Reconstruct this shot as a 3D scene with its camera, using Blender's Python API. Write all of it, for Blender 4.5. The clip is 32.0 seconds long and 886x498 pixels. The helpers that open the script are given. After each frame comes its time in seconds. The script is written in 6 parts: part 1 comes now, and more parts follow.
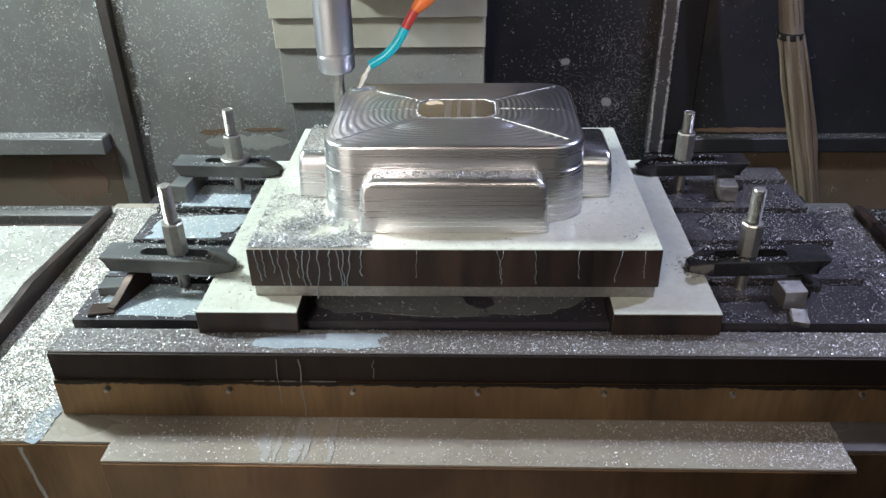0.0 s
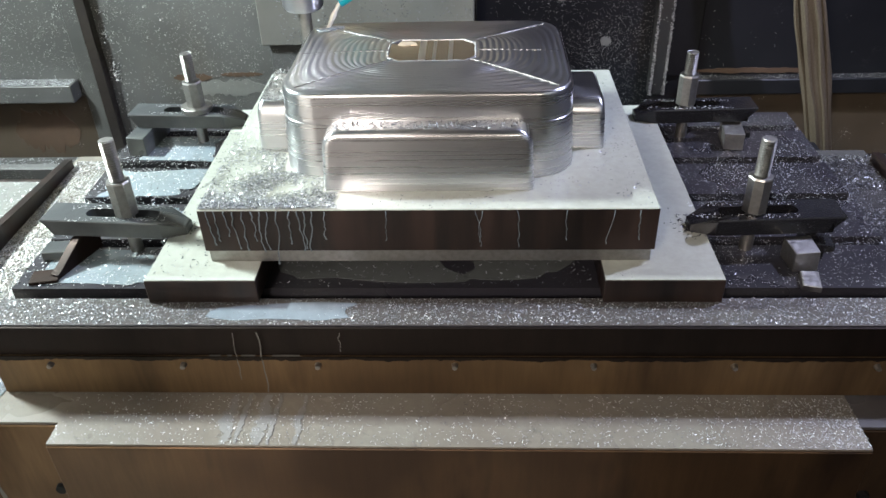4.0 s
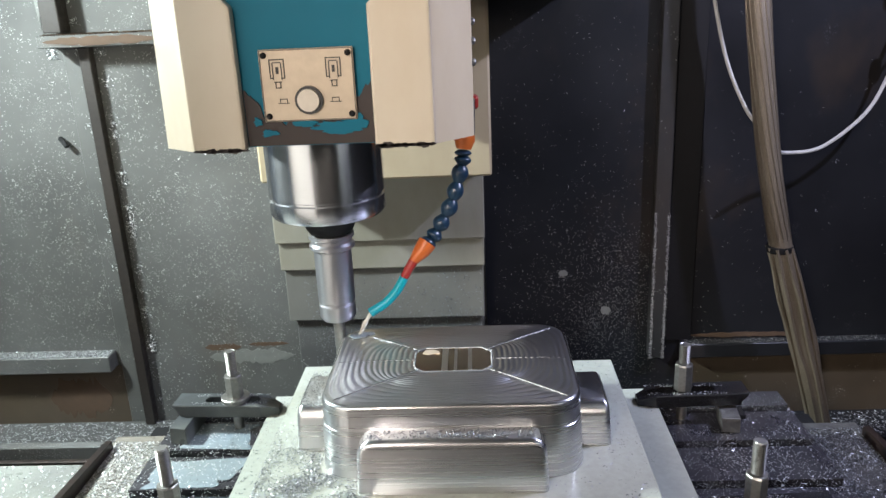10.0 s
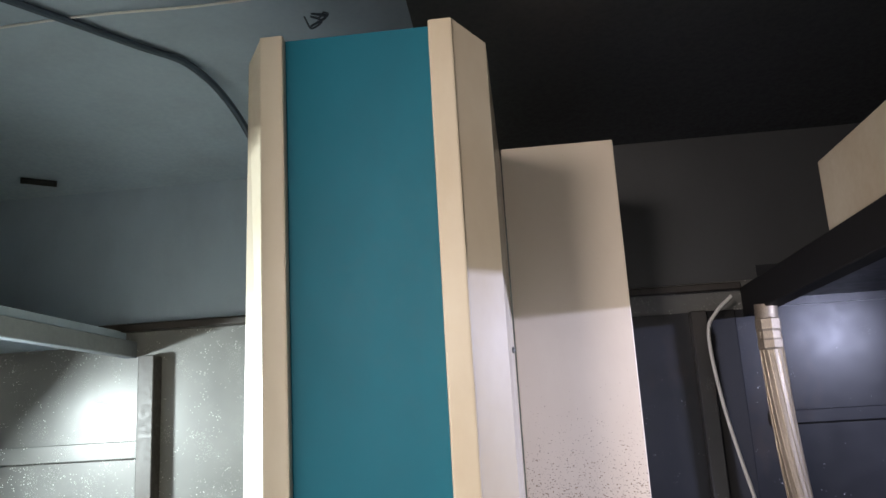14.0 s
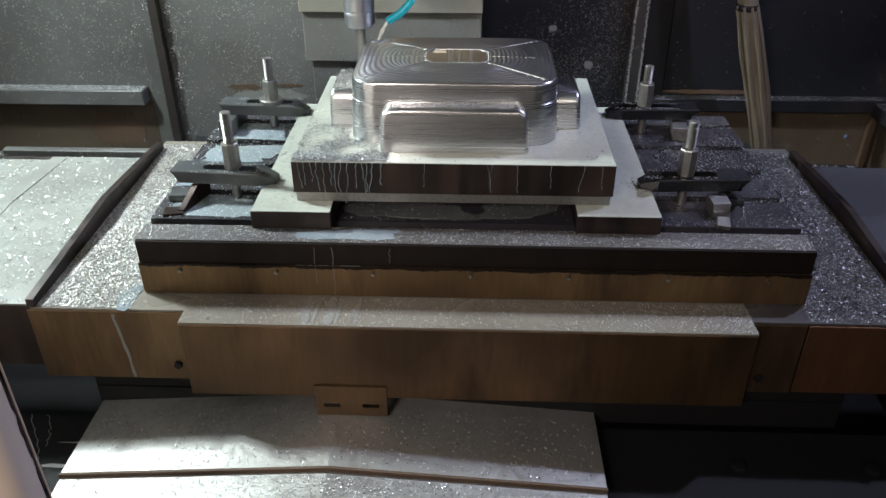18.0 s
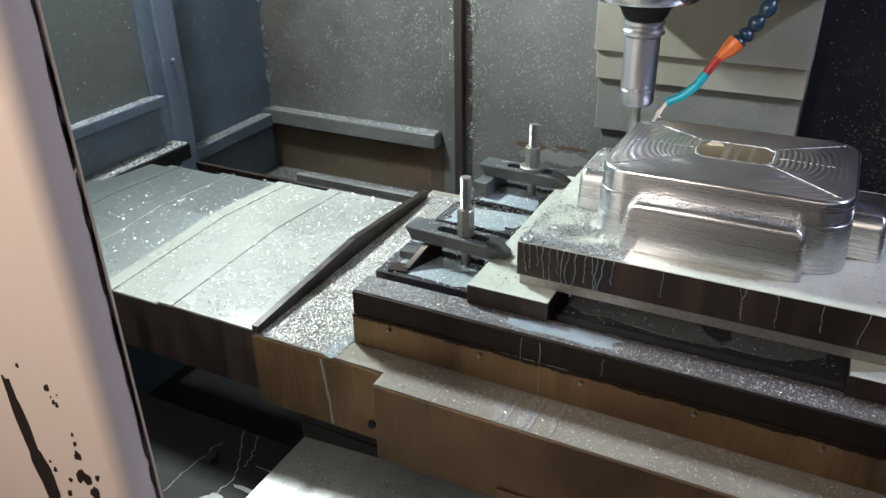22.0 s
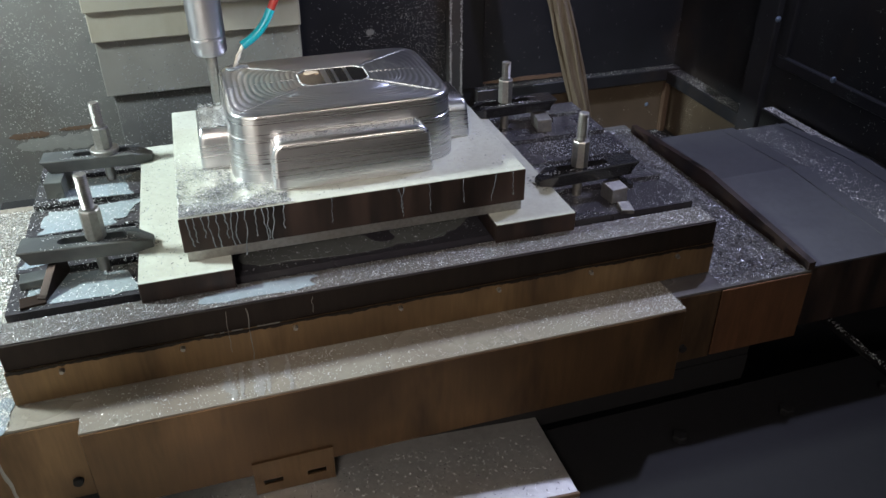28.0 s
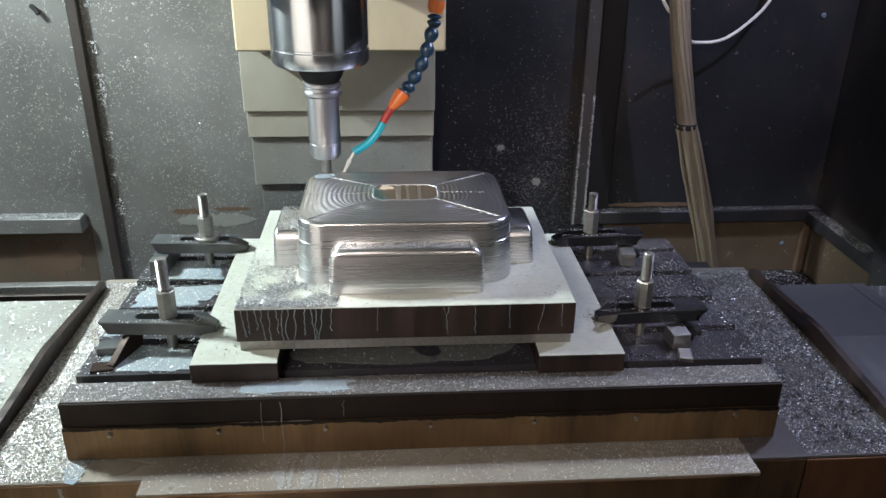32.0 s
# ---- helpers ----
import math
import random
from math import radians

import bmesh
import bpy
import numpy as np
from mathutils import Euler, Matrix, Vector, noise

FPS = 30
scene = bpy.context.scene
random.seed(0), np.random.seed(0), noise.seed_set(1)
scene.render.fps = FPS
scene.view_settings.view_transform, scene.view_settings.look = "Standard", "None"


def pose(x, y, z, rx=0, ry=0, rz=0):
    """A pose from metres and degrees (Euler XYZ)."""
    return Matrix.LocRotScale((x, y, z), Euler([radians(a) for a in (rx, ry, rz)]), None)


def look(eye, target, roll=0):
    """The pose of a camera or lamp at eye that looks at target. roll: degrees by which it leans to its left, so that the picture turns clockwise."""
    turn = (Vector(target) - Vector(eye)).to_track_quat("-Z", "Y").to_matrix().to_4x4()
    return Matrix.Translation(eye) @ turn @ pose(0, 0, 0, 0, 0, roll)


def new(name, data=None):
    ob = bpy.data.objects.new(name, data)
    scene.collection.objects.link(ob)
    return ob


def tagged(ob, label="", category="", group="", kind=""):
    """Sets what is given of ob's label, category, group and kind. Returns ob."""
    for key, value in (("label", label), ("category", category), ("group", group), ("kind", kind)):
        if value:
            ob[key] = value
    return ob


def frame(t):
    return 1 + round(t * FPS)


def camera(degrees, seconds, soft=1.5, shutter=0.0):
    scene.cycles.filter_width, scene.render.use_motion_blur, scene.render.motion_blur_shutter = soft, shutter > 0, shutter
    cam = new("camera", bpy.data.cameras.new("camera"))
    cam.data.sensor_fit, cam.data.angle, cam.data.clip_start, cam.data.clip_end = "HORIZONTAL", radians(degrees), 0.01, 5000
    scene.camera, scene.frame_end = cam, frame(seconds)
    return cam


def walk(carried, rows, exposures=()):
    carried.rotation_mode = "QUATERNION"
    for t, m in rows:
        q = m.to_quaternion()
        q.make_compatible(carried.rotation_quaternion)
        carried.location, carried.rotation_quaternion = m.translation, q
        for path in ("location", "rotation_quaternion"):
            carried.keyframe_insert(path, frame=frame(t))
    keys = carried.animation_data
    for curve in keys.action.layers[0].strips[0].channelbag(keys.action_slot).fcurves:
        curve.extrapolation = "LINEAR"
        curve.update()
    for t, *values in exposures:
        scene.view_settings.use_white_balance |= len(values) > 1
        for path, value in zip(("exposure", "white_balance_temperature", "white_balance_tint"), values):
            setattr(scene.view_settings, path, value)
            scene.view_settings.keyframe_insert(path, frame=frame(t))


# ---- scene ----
cam = camera(58.7, 32.0)
PATH = [
    (0, (0.0020, -0.7103, 0.5570), (-0.0759, 1.0149, -0.4518), -1.20),
    (0.5, (0.0185, -0.7069, 0.5569), (-0.0674, 1.0052, -0.4733), -1.51),
    (1, (0.0224, -0.7000, 0.5548), (-0.0454, 1.0053, -0.4879), -1.28),
    (1.5, (0.0283, -0.6956, 0.5498), (-0.0409, 1.0051, -0.5004), -1.38),
    (2, (0.0364, -0.6969, 0.5467), (-0.0444, 0.9901, -0.5246), -1.65),
    (2.5, (0.0290, -0.6874, 0.5395), (-0.0391, 0.9925, -0.5438), -1.42),
    (4.5, (0.0259, -0.5984, 0.5228), (-0.0625, 1.0404, -0.6202), -1.96),
    (5, (0.0198, -0.5769, 0.5225), (-0.0639, 1.0508, -0.6368), -1.96),
    (5.5, (0.0149, -0.5573, 0.5305), (-0.0582, 1.0529, -0.6535), -1.93),
    (6, (0.0111, -0.5513, 0.5350), (-0.0661, 1.0603, -0.6468), -2.03),
    (6.5, (0.0107, -0.5427, 0.5363), (-0.0654, 1.0695, -0.6448), -2.03),
    (7, (0.0089, -0.5366, 0.5372), (-0.0613, 1.0799, -0.6384), -1.90),
    (7.5, (0.0049, -0.5495, 0.5400), (-0.0637, 1.0713, -0.6298), -1.92),
    (8, (0.0122, -0.5798, 0.5572), (-0.0508, 1.0616, -0.5837), -1.90),
    (8.5, (0.0110, -0.6151, 0.5835), (-0.0622, 1.0843, -0.4684), -2.29),
    (9, (0.0163, -0.6361, 0.6089), (-0.0642, 1.1280, -0.3299), -2.48),
    (9.5, (0.0159, -0.6551, 0.6330), (-0.0753, 1.1775, -0.1627), -2.62),
    (10, (0.0138, -0.6747, 0.6622), (-0.0760, 1.2214, 0.0322), -2.59),
    (10.5, (0.0147, -0.6923, 0.6942), (-0.0932, 1.2537, 0.2456), -2.83),
    (11, (0.0149, -0.7066, 0.7264), (-0.0965, 1.2726, 0.4609), -3.08),
    (11.5, (0.0176, -0.7194, 0.7587), (-0.1107, 1.2744, 0.6692), -3.40),
    (12, (0.0217, -0.7293, 0.7811), (-0.1236, 1.2647, 0.8323), -3.59),
    (12.5, (0.0262, -0.7433, 0.7988), (-0.1370, 1.2431, 0.9655), -3.65),
    (13, (0.0260, -0.7573, 0.8305), (-0.1536, 1.2142, 1.1149), -3.65),
    (13.5, (0.0322, -0.7780, 0.8594), (-0.1564, 1.1759, 1.2424), -3.44),
    (14, (0.0360, -0.7903, 0.8768), (-0.1554, 1.1517, 1.3151), -3.35),
    (14.5, (0.0409, -0.7588, 0.8241), (-0.1786, 1.2144, 1.0654), -2.56),
    (15, (0.0626, -0.7222, 0.7216), (-0.1882, 1.2517, 0.5194), -1.67),
    (15.5, (0.0697, -0.7556, 0.6525), (-0.1613, 1.1334, 0.0372), -1.40),
    (17.5, (0.0114, -0.9836, 0.6007), (-0.0576, 0.7191, -0.4461), -0.19),
    (18, (0.0055, -0.9824, 0.6038), (-0.0629, 0.7167, -0.4489), -0.20),
    (18.5, (0.0036, -0.9763, 0.6026), (-0.0735, 0.7275, -0.4421), -0.41),
    (19, (0.0087, -0.9681, 0.6070), (-0.0815, 0.7308, -0.4444), -0.71),
    (19.5, (0.0004, -0.9690, 0.6047), (-0.0724, 0.7358, -0.4386), -0.46),
    (20, (0.0079, -0.9674, 0.6055), (-0.0654, 0.7384, -0.4359), -0.59),
    (20.5, (-0.0098, -0.9640, 0.6047), (-0.1832, 0.7341, -0.4377), -0.64),
    (21, (0.0155, -0.9191, 0.6024), (-0.3770, 0.7457, -0.4340), -0.94),
    (21.5, (0.0815, -0.8438, 0.5979), (-0.5493, 0.7604, -0.4162), -1.18),
    (22, (0.0794, -0.8263, 0.5959), (-0.7267, 0.7460, -0.3410), -1.09),
    (22.5, (0.0899, -0.8228, 0.6384), (-0.8062, 0.7744, -0.1653), -2.31),
    (23, (0.1070, -0.8335, 0.6778), (-0.8289, 0.8173, 0.0462), -2.28),
    (23.5, (0.1156, -0.8421, 0.6964), (-0.8393, 0.8521, 0.2297), -1.59),
    (24, (0.1201, -0.8472, 0.7158), (-0.8472, 0.8648, 0.3506), -1.78),
    (24.5, (0.1128, -0.8606, 0.7048), (-0.8427, 0.8402, 0.2640), -1.56),
    (25, (0.0873, -0.8371, 0.6278), (-0.7071, 0.7981, -0.2059), -1.78),
    (25.5, (0.0822, -0.7944, 0.5722), (-0.3734, 0.8382, -0.4894), -1.07),
    (26, (-0.0030, -0.7744, 0.5512), (0.1103, 0.8902, -0.5516), -2.18),
    (26.5, (-0.1266, -0.8039, 0.5739), (0.2163, 0.7991, -0.5718), -2.59),
    (28.5, (-0.2033, -0.8749, 0.6206), (0.3622, 0.7794, -0.3507), 0.68),
    (29, (-0.2027, -0.8812, 0.6563), (0.4435, 0.8121, -0.1894), 1.60),
    (29.5, (-0.2041, -0.8828, 0.6778), (0.4980, 0.8459, -0.0423), 2.00),
    (30, (-0.2051, -0.8889, 0.6923), (0.5250, 0.8618, 0.0582), 2.09),
    (30.5, (-0.2041, -0.8939, 0.6894), (0.4369, 0.8930, 0.0602), 1.68),
    (31, (-0.1889, -0.9040, 0.6547), (0.2346, 0.9136, -0.0644), 1.44),
    (31.5, (-0.1162, -0.9425, 0.6312), (0.0709, 0.8874, -0.1538), 1.35),
    (32, (-0.0779, -0.9310, 0.6301), (0.0472, 0.8861, -0.1960), 0.60),
]
EXPOSURE = [(0.0, 0.41), (8.0, 0.35), (10.0, 0.2), (11.0, 0.08), (12.0, 0.04), (13.0, 0.1), (14.0, 0.28), (15.0, 0.15), (15.5, 0.0), (17.5, -0.05), (20.5, -0.1), (22.0, 0.1), (24.2, 0.3), (25.0, -0.3), (25.5, -0.25), (26.5, -0.2), (28.5, 0.22), (32.0, 0.22)]
walk(cam, [(t, look(eye, target, roll)) for t, eye, target, roll in PATH], EXPOSURE)

# ---- light ----
world = bpy.data.worlds.new("workshop")
scene.world = world
world.use_nodes = True
world.node_tree.nodes["Background"].inputs[0].default_value = (1.0, 0.93, 0.88, 1)
world.node_tree.nodes["Background"].inputs[1].default_value = 0.003


def flood(name, eye, target, watts, colour, sx, sy):
    data = bpy.data.lights.new(name, "AREA")
    data.energy, data.color, data.shape, data.size, data.size_y = watts, colour, "RECTANGLE", sx, sy
    ob = new(name, data)
    ob.matrix_world = look(eye, target)
    return ob


flood("flood_left", (-1.345, 0.445, 0.965), (-0.45, 0.26, 0.15), 76, (0.885, 1.0, 1.0), 0.19, 0.05)
flood("flood_right", (0.97, 0.43, 1.098), (0.25, 0.47, 0.45), 12, (0.74, 0.78, 1.16), 0.05, 0.010)
# the workshop's own warm light, unseen behind the open doors
flood("unseen_warm_light", (0.6, -2.4, 1.20), (0.25, -0.4, 0.85), 1.25, (1.0, 0.88, 0.78), 0.7, 0.5).data.spread = radians(75)
# an added lamp, narrowed and aimed to brighten the left door
flood("unseen_warm_light", (-1.0, -2.4, 1.5), (-0.58, -0.5, 0.90), 10.0, (1.0, 0.87, 0.79), 0.7, 0.5).data.spread = radians(66)

# ---- materials ----


class Nodes:
    """A short way to wire a principled material."""

    def __init__(self, name, rough=0.5, metal=0.0, colour=(0.5, 0.5, 0.5)):
        self.mat = bpy.data.materials.new(name)
        self.mat.use_nodes = True
        self.nt = self.mat.node_tree
        self.bsdf = self.nt.nodes["Principled BSDF"]
        self.set("Base Color", (*colour, 1))
        self.set("Roughness", rough)
        self.set("Metallic", metal)
        self.tc = self.nt.nodes.new("ShaderNodeTexCoord")

    def set(self, key, value):
        if isinstance(value, bpy.types.NodeSocket):
            self.nt.links.new(value, self.bsdf.inputs[key])
        else:
            self.bsdf.inputs[key].default_value = value

    def coords(self, scale=(1, 1, 1), warp=0.0):
        m = self.nt.nodes.new("ShaderNodeMapping")
        m.inputs["Scale"].default_value = scale
        self.nt.links.new(self.tc.outputs["Object"], m.inputs[0])
        return m.outputs[0]

    def noise(self, scale, detail=4, rough=0.55, stretch=(1, 1, 1), lo=0.35, hi=0.65):
        n = self.nt.nodes.new("ShaderNodeTexNoise")
        n.inputs["Scale"].default_value, n.inputs["Detail"].default_value, n.inputs["Roughness"].default_value = scale, detail, rough
        self.nt.links.new(self.coords(stretch), n.inputs["Vector"])
        return self.ramp(n.outputs[0], lo, hi)

    def specks(self, scale, lo, hi, stretch=(1, 1, 1)):
        v = self.nt.nodes.new("ShaderNodeTexVoronoi")
        v.inputs["Scale"].default_value = scale
        self.nt.links.new(self.coords(stretch), v.inputs["Vector"])
        return self.ramp(v.outputs["Distance"], hi, lo)

    def ramp(self, sock, lo, hi):
        r = self.nt.nodes.new("ShaderNodeMapRange")
        r.inputs["From Min"].default_value, r.inputs["From Max"].default_value = lo, hi
        self.nt.links.new(sock, r.inputs["Value"])
        return r.outputs[0]

    def math(self, op, a, b):
        m = self.nt.nodes.new("ShaderNodeMath")
        m.operation = op
        for n, v in enumerate((a, b)):
            if isinstance(v, bpy.types.NodeSocket):
                self.nt.links.new(v, m.inputs[n])
            else:
                m.inputs[n].default_value = v
        return m.outputs[0]

    def mix(self, fac, a, b):
        m = self.nt.nodes.new("ShaderNodeMix")
        m.data_type = "RGBA"
        for key, v in ((0, fac), (6, a), (7, b)):
            if isinstance(v, bpy.types.NodeSocket):
                self.nt.links.new(v, m.inputs[key])
            else:
                m.inputs[key].default_value = v if key == 0 else (*v, 1)
        return m.outputs[2]

    def value(self, fac, a, b):
        m = self.nt.nodes.new("ShaderNodeMapRange")
        m.inputs["To Min"].default_value, m.inputs["To Max"].default_value = a, b
        self.nt.links.new(fac, m.inputs["Value"])
        return m.outputs[0]

    def bump(self, sock, strength=0.3, distance=0.001):
        b = self.nt.nodes.new("ShaderNodeBump")
        b.inputs["Strength"].default_value, b.inputs["Distance"].default_value = strength, distance
        self.nt.links.new(sock, b.inputs["Height"])
        self.nt.links.new(b.outputs[0], self.bsdf.inputs["Normal"])

    def height(self, axis="Z"):
        s = self.nt.nodes.new("ShaderNodeSeparateXYZ")
        self.nt.links.new(self.tc.outputs["Object"], s.inputs[0])
        return s.outputs[axis]


def painted(name, colour, dirt, rough=0.4, chips=0.0, dirt_amount=0.5, relief=0.1):
    n = Nodes(name, rough)
    blotch = n.noise(6, 6, 0.6, (1, 1, 0.5), 0.4, 0.75)
    fine = n.noise(90, 3, 0.5)
    c = n.mix(n.math("MULTIPLY", blotch, dirt_amount), colour, dirt)
    if chips:
        # rust spots from splashing, thickest at the foot of the box
        low = n.ramp(n.height(), 1.02, 0.66)
        spots = n.nt.nodes.new("ShaderNodeTexNoise")
        spots.inputs["Scale"].default_value, spots.inputs["Detail"].default_value = 400, 2
        n.nt.links.new(n.coords((0.7, 1, 1)), spots.inputs["Vector"])
        lim = n.value(low, 0.78, 0.545)
        sp = n.ramp(n.math("SUBTRACT", spots.outputs[0], lim), 0.0, 0.035)
        c = n.mix(sp, c, n.mix(n.noise(20, 2), (0.17, 0.10, 0.055), (0.30, 0.205, 0.13)))
    n.set("Base Color", c)
    n.set("Roughness", n.value(fine, rough - 0.8 * relief, rough + relief))
    n.bump(fine, relief, 0.0005)
    return n.mat


def wall_paint(name, base, speck, density, gloss=0.5, rough=0.32):
    """Dark enamel with swarf stuck to it."""
    n = Nodes(name, 0.4, 0.0)
    patch = n.noise(2.2, 4, 0.6, (1, 1, 1), 0.35, 0.65)
    rust = n.noise(3.1, 5, 0.65, (1, 1, 0.6), 0.55, 0.75)
    c = n.mix(patch, base, tuple(v * 1.9 for v in base))
    c = n.mix(n.math("MULTIPLY", rust, 0.22), c, (0.10, 0.065, 0.035))
    sp = n.math("MULTIPLY", n.specks(150, 0.16, 0.24), n.noise(30, 2, 0.5, (1, 1, 1), 0.62 - density, 0.72 - density))
    sp2 = n.math("MULTIPLY", n.specks(330, 0.18, 0.3), n.noise(14, 3, 0.5, (1, 1, 1), 0.6 - density, 0.75 - density))
    both = n.math("MAXIMUM", sp, n.math("MULTIPLY", sp2, 0.6))
    n.set("Base Color", n.mix(both, c, speck))
    n.set("Roughness", n.value(n.noise(25, 2), rough, rough + 0.06))
    n.set("Specular IOR Level", gloss)
    n.bump(both, 0.4, 0.001)
    return n.mat


def steel(name, colour, rough, grain=(1, 1, 1), dark=(0.1, 0.1, 0.1), amount=0.4, metal=1.0, scale=160):
    n = Nodes(name, rough, metal)
    fine = n.noise(scale, 4, 0.6, grain)
    blotch = n.noise(9, 5, 0.6, (1, 1, 1), 0.4, 0.7)
    c = n.mix(n.math("MULTIPLY", blotch, amount), colour, dark)
    n.set("Base Color", n.mix(n.math("MULTIPLY", fine, 0.25), c, tuple(v * 0.6 for v in colour)))
    n.set("Roughness", n.value(fine, rough * 0.75, min(1, rough * 1.35)))
    n.bump(fine, 0.1, 0.0004)
    return n.mat


MILKY = (0.42, 0.445, 0.395)


def wet_steel(name, colour, rough, film=0.6, lo=0.35, hi=0.6):
    """Ground steel under a milky film of coolant."""
    n = Nodes(name, rough, 0.0)
    patch = n.noise(5, 4, 0.55, (1, 1, 1), lo, hi)
    fine = n.noise(120, 4, 0.6)
    grit = n.math("MULTIPLY", n.specks(240, 0.1, 0.2), n.noise(18, 3, 0.5, (1, 1, 1), 0.5, 0.62))
    c = n.mix(n.math("MULTIPLY", patch, film), colour, MILKY)
    c = n.mix(n.math("MULTIPLY", fine, 0.15), c, tuple(v * 0.5 for v in colour))
    n.set("Base Color", n.mix(grit, c, (0.10, 0.10, 0.10)))
    n.set("Roughness", n.value(patch, rough, 0.22))
    n.bump(fine, 0.15, 0.0006)
    return n.mat


def brass_stain(name, a, b, rough=0.38):
    n = Nodes(name, rough, 0.75)
    run = n.math("MAXIMUM", n.noise(7, 5, 0.6, (1, 1, 0.25), 0.38, 0.68), n.math("MULTIPLY", n.noise(2.3, 3, 0.5, (1, 1, 1), 0.45, 0.62), 0.8))
    fine = n.noise(140, 3, 0.6, (1, 1, 0.1))
    n.set("Base Color", n.mix(n.math("MULTIPLY", fine, 0.2), n.mix(run, a, b), (0.03, 0.02, 0.015)))
    n.set("Roughness", n.value(run, rough, rough + 0.2))
    n.bump(fine, 0.08, 0.0004)
    return n.mat


def dark_run(name):
    """Near-black plate edge with upright brown streaks."""
    n = Nodes(name, 0.45, 0.3)
    blotch = n.noise(34, 5, 0.6, (1, 1, 0.12), 0.36, 0.68)
    n.set("Roughness", n.value(blotch, 0.3, 0.55))
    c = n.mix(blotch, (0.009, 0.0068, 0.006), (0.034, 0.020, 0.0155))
    n.set("Base Color", c)
    n.bump(n.noise(150, 3, 0.6, (1, 1, 0.2)), 0.1, 0.0004)
    return n.mat


def machined(name, axis_scale, colour=(0.66, 0.66, 0.66), rough=0.36, relief=0.05, metal=1.0, brushed=0.0):
    """Freshly milled aluminium with feed lines."""
    n = Nodes(name, rough, metal)
    lines = n.noise(260, 2, 0.5, axis_scale)
    broad = n.noise(12, 3, 0.5, (1, 1, 0.6), 0.3, 0.7)
    streak = n.noise(30, 4, 0.6, axis_scale, 0.35, 0.65)
    c = n.mix(n.math("MULTIPLY", broad, 0.3), colour, tuple(v * 0.8 for v in colour))
    n.set("Base Color", n.mix(n.math("MULTIPLY", streak, 0.06), c, tuple(v * 0.55 for v in colour)))
    n.set("Roughness", n.value(streak, rough * 0.95, rough * 1.06))
    n.set("Anisotropic", brushed)
    n.set("Anisotropic Rotation", 0.25)
    n.bump(lines, relief, 0.0002)
    return n.mat


def plain(name, colour, rough=0.4, metal=0.0, emit=0.0):
    n = Nodes(name, rough, metal, colour)
    f = n.noise(60, 4, 0.6)
    n.set("Base Color", n.mix(n.math("MULTIPLY", f, 0.3), colour, tuple(v * 0.6 for v in colour)))
    n.bump(f, 0.08, 0.0005)
    if emit:
        n.set("Emission Color", (*colour, 1))
        n.set("Emission Strength", emit)
    return n.mat


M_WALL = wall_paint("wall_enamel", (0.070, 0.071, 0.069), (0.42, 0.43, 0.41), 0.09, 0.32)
# Wall enamel for the right side, with the shade there put into the colour.
M_WALL_R = wall_paint("wall_enamel_shaded", (0.0105, 0.0110, 0.0130), (0.3, 0.31, 0.33), -0.03, 0.24, 0.30)
M_POST = wall_paint("post_enamel", (0.020, 0.020, 0.020), (0.4, 0.4, 0.38), 0.0, 0.3)
M_SIDE = wall_paint("side_enamel", (0.058, 0.078, 0.112), (0.5, 0.52, 0.55), 0.02)
# Roof light is put into the paint: pale on the left, near-black right.
M_ROOF = painted("roof_enamel_lit", (0.25, 0.315, 0.385), (0.17, 0.21, 0.25), 0.5)
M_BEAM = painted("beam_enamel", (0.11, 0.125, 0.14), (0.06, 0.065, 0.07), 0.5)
M_ROOF_D = painted("roof_enamel_shaded", (0.045, 0.048, 0.052), (0.03, 0.031, 0.034), 0.4)
M_COLUMN = painted("column_enamel", (0.27, 0.26, 0.22), (0.18, 0.16, 0.12), 0.42, 0.0, 0.8)
M_COLUMN_G = painted("column_sheet_grey", (0.17, 0.17, 0.155), (0.11, 0.105, 0.09), 0.36, 0.0, 0.8)
M_BAR = painted("bar_enamel", (0.026, 0.021, 0.018), (0.012, 0.010, 0.009), 0.5, 0.0, 0.8)
M_CARRIAGE = painted("carriage_enamel", (0.45, 0.37, 0.25), (0.34, 0.26, 0.16), 0.45, 0.0, 0.6)
M_CREAM = painted("cream_enamel", (0.53, 0.475, 0.38), (0.39, 0.305, 0.20), 0.38, 0.0, 0.7)
M_BOX = painted("cream_spotted", (0.68, 0.6, 0.5), (0.5, 0.4, 0.3), 0.4, 1.0, 0.3)
M_TEAL = painted("teal_enamel", (0.003, 0.118, 0.178), (0.003, 0.078, 0.118), 0.55, 0.0, 0.5, 0.03)
M_TEAL.node_tree.nodes["Principled BSDF"].inputs["Specular IOR Level"].default_value = 0.2
M_PRIMER = plain("bare_brown_primer", (0.024, 0.015, 0.012), 0.6)
M_DOOR = painted("door_enamel", (0.77, 0.65, 0.57), (0.68, 0.56, 0.48), 0.4, 0.0, 0.3)
M_DOOR_EDGE = painted("door_edge_yellowed", (0.70, 0.56, 0.44), (0.56, 0.40, 0.27), 0.42, 0.0, 0.6)
M_DOOR_R = painted("door_enamel_pale", (0.70, 0.685, 0.63), (0.55, 0.52, 0.45), 0.4, 0.0, 0.6)
M_TABLE = wet_steel("table_iron", (0.026, 0.025, 0.031), 0.28, 0.07, 0.5, 0.8)
M_GRIME = wet_steel("table_grime", (0.075, 0.066, 0.061), 0.36, 0.15, 0.5, 0.8)
M_TABLE_FRONT = brass_stain("table_face", (0.020, 0.014, 0.011), (0.009, 0.0065, 0.0055), 0.45)
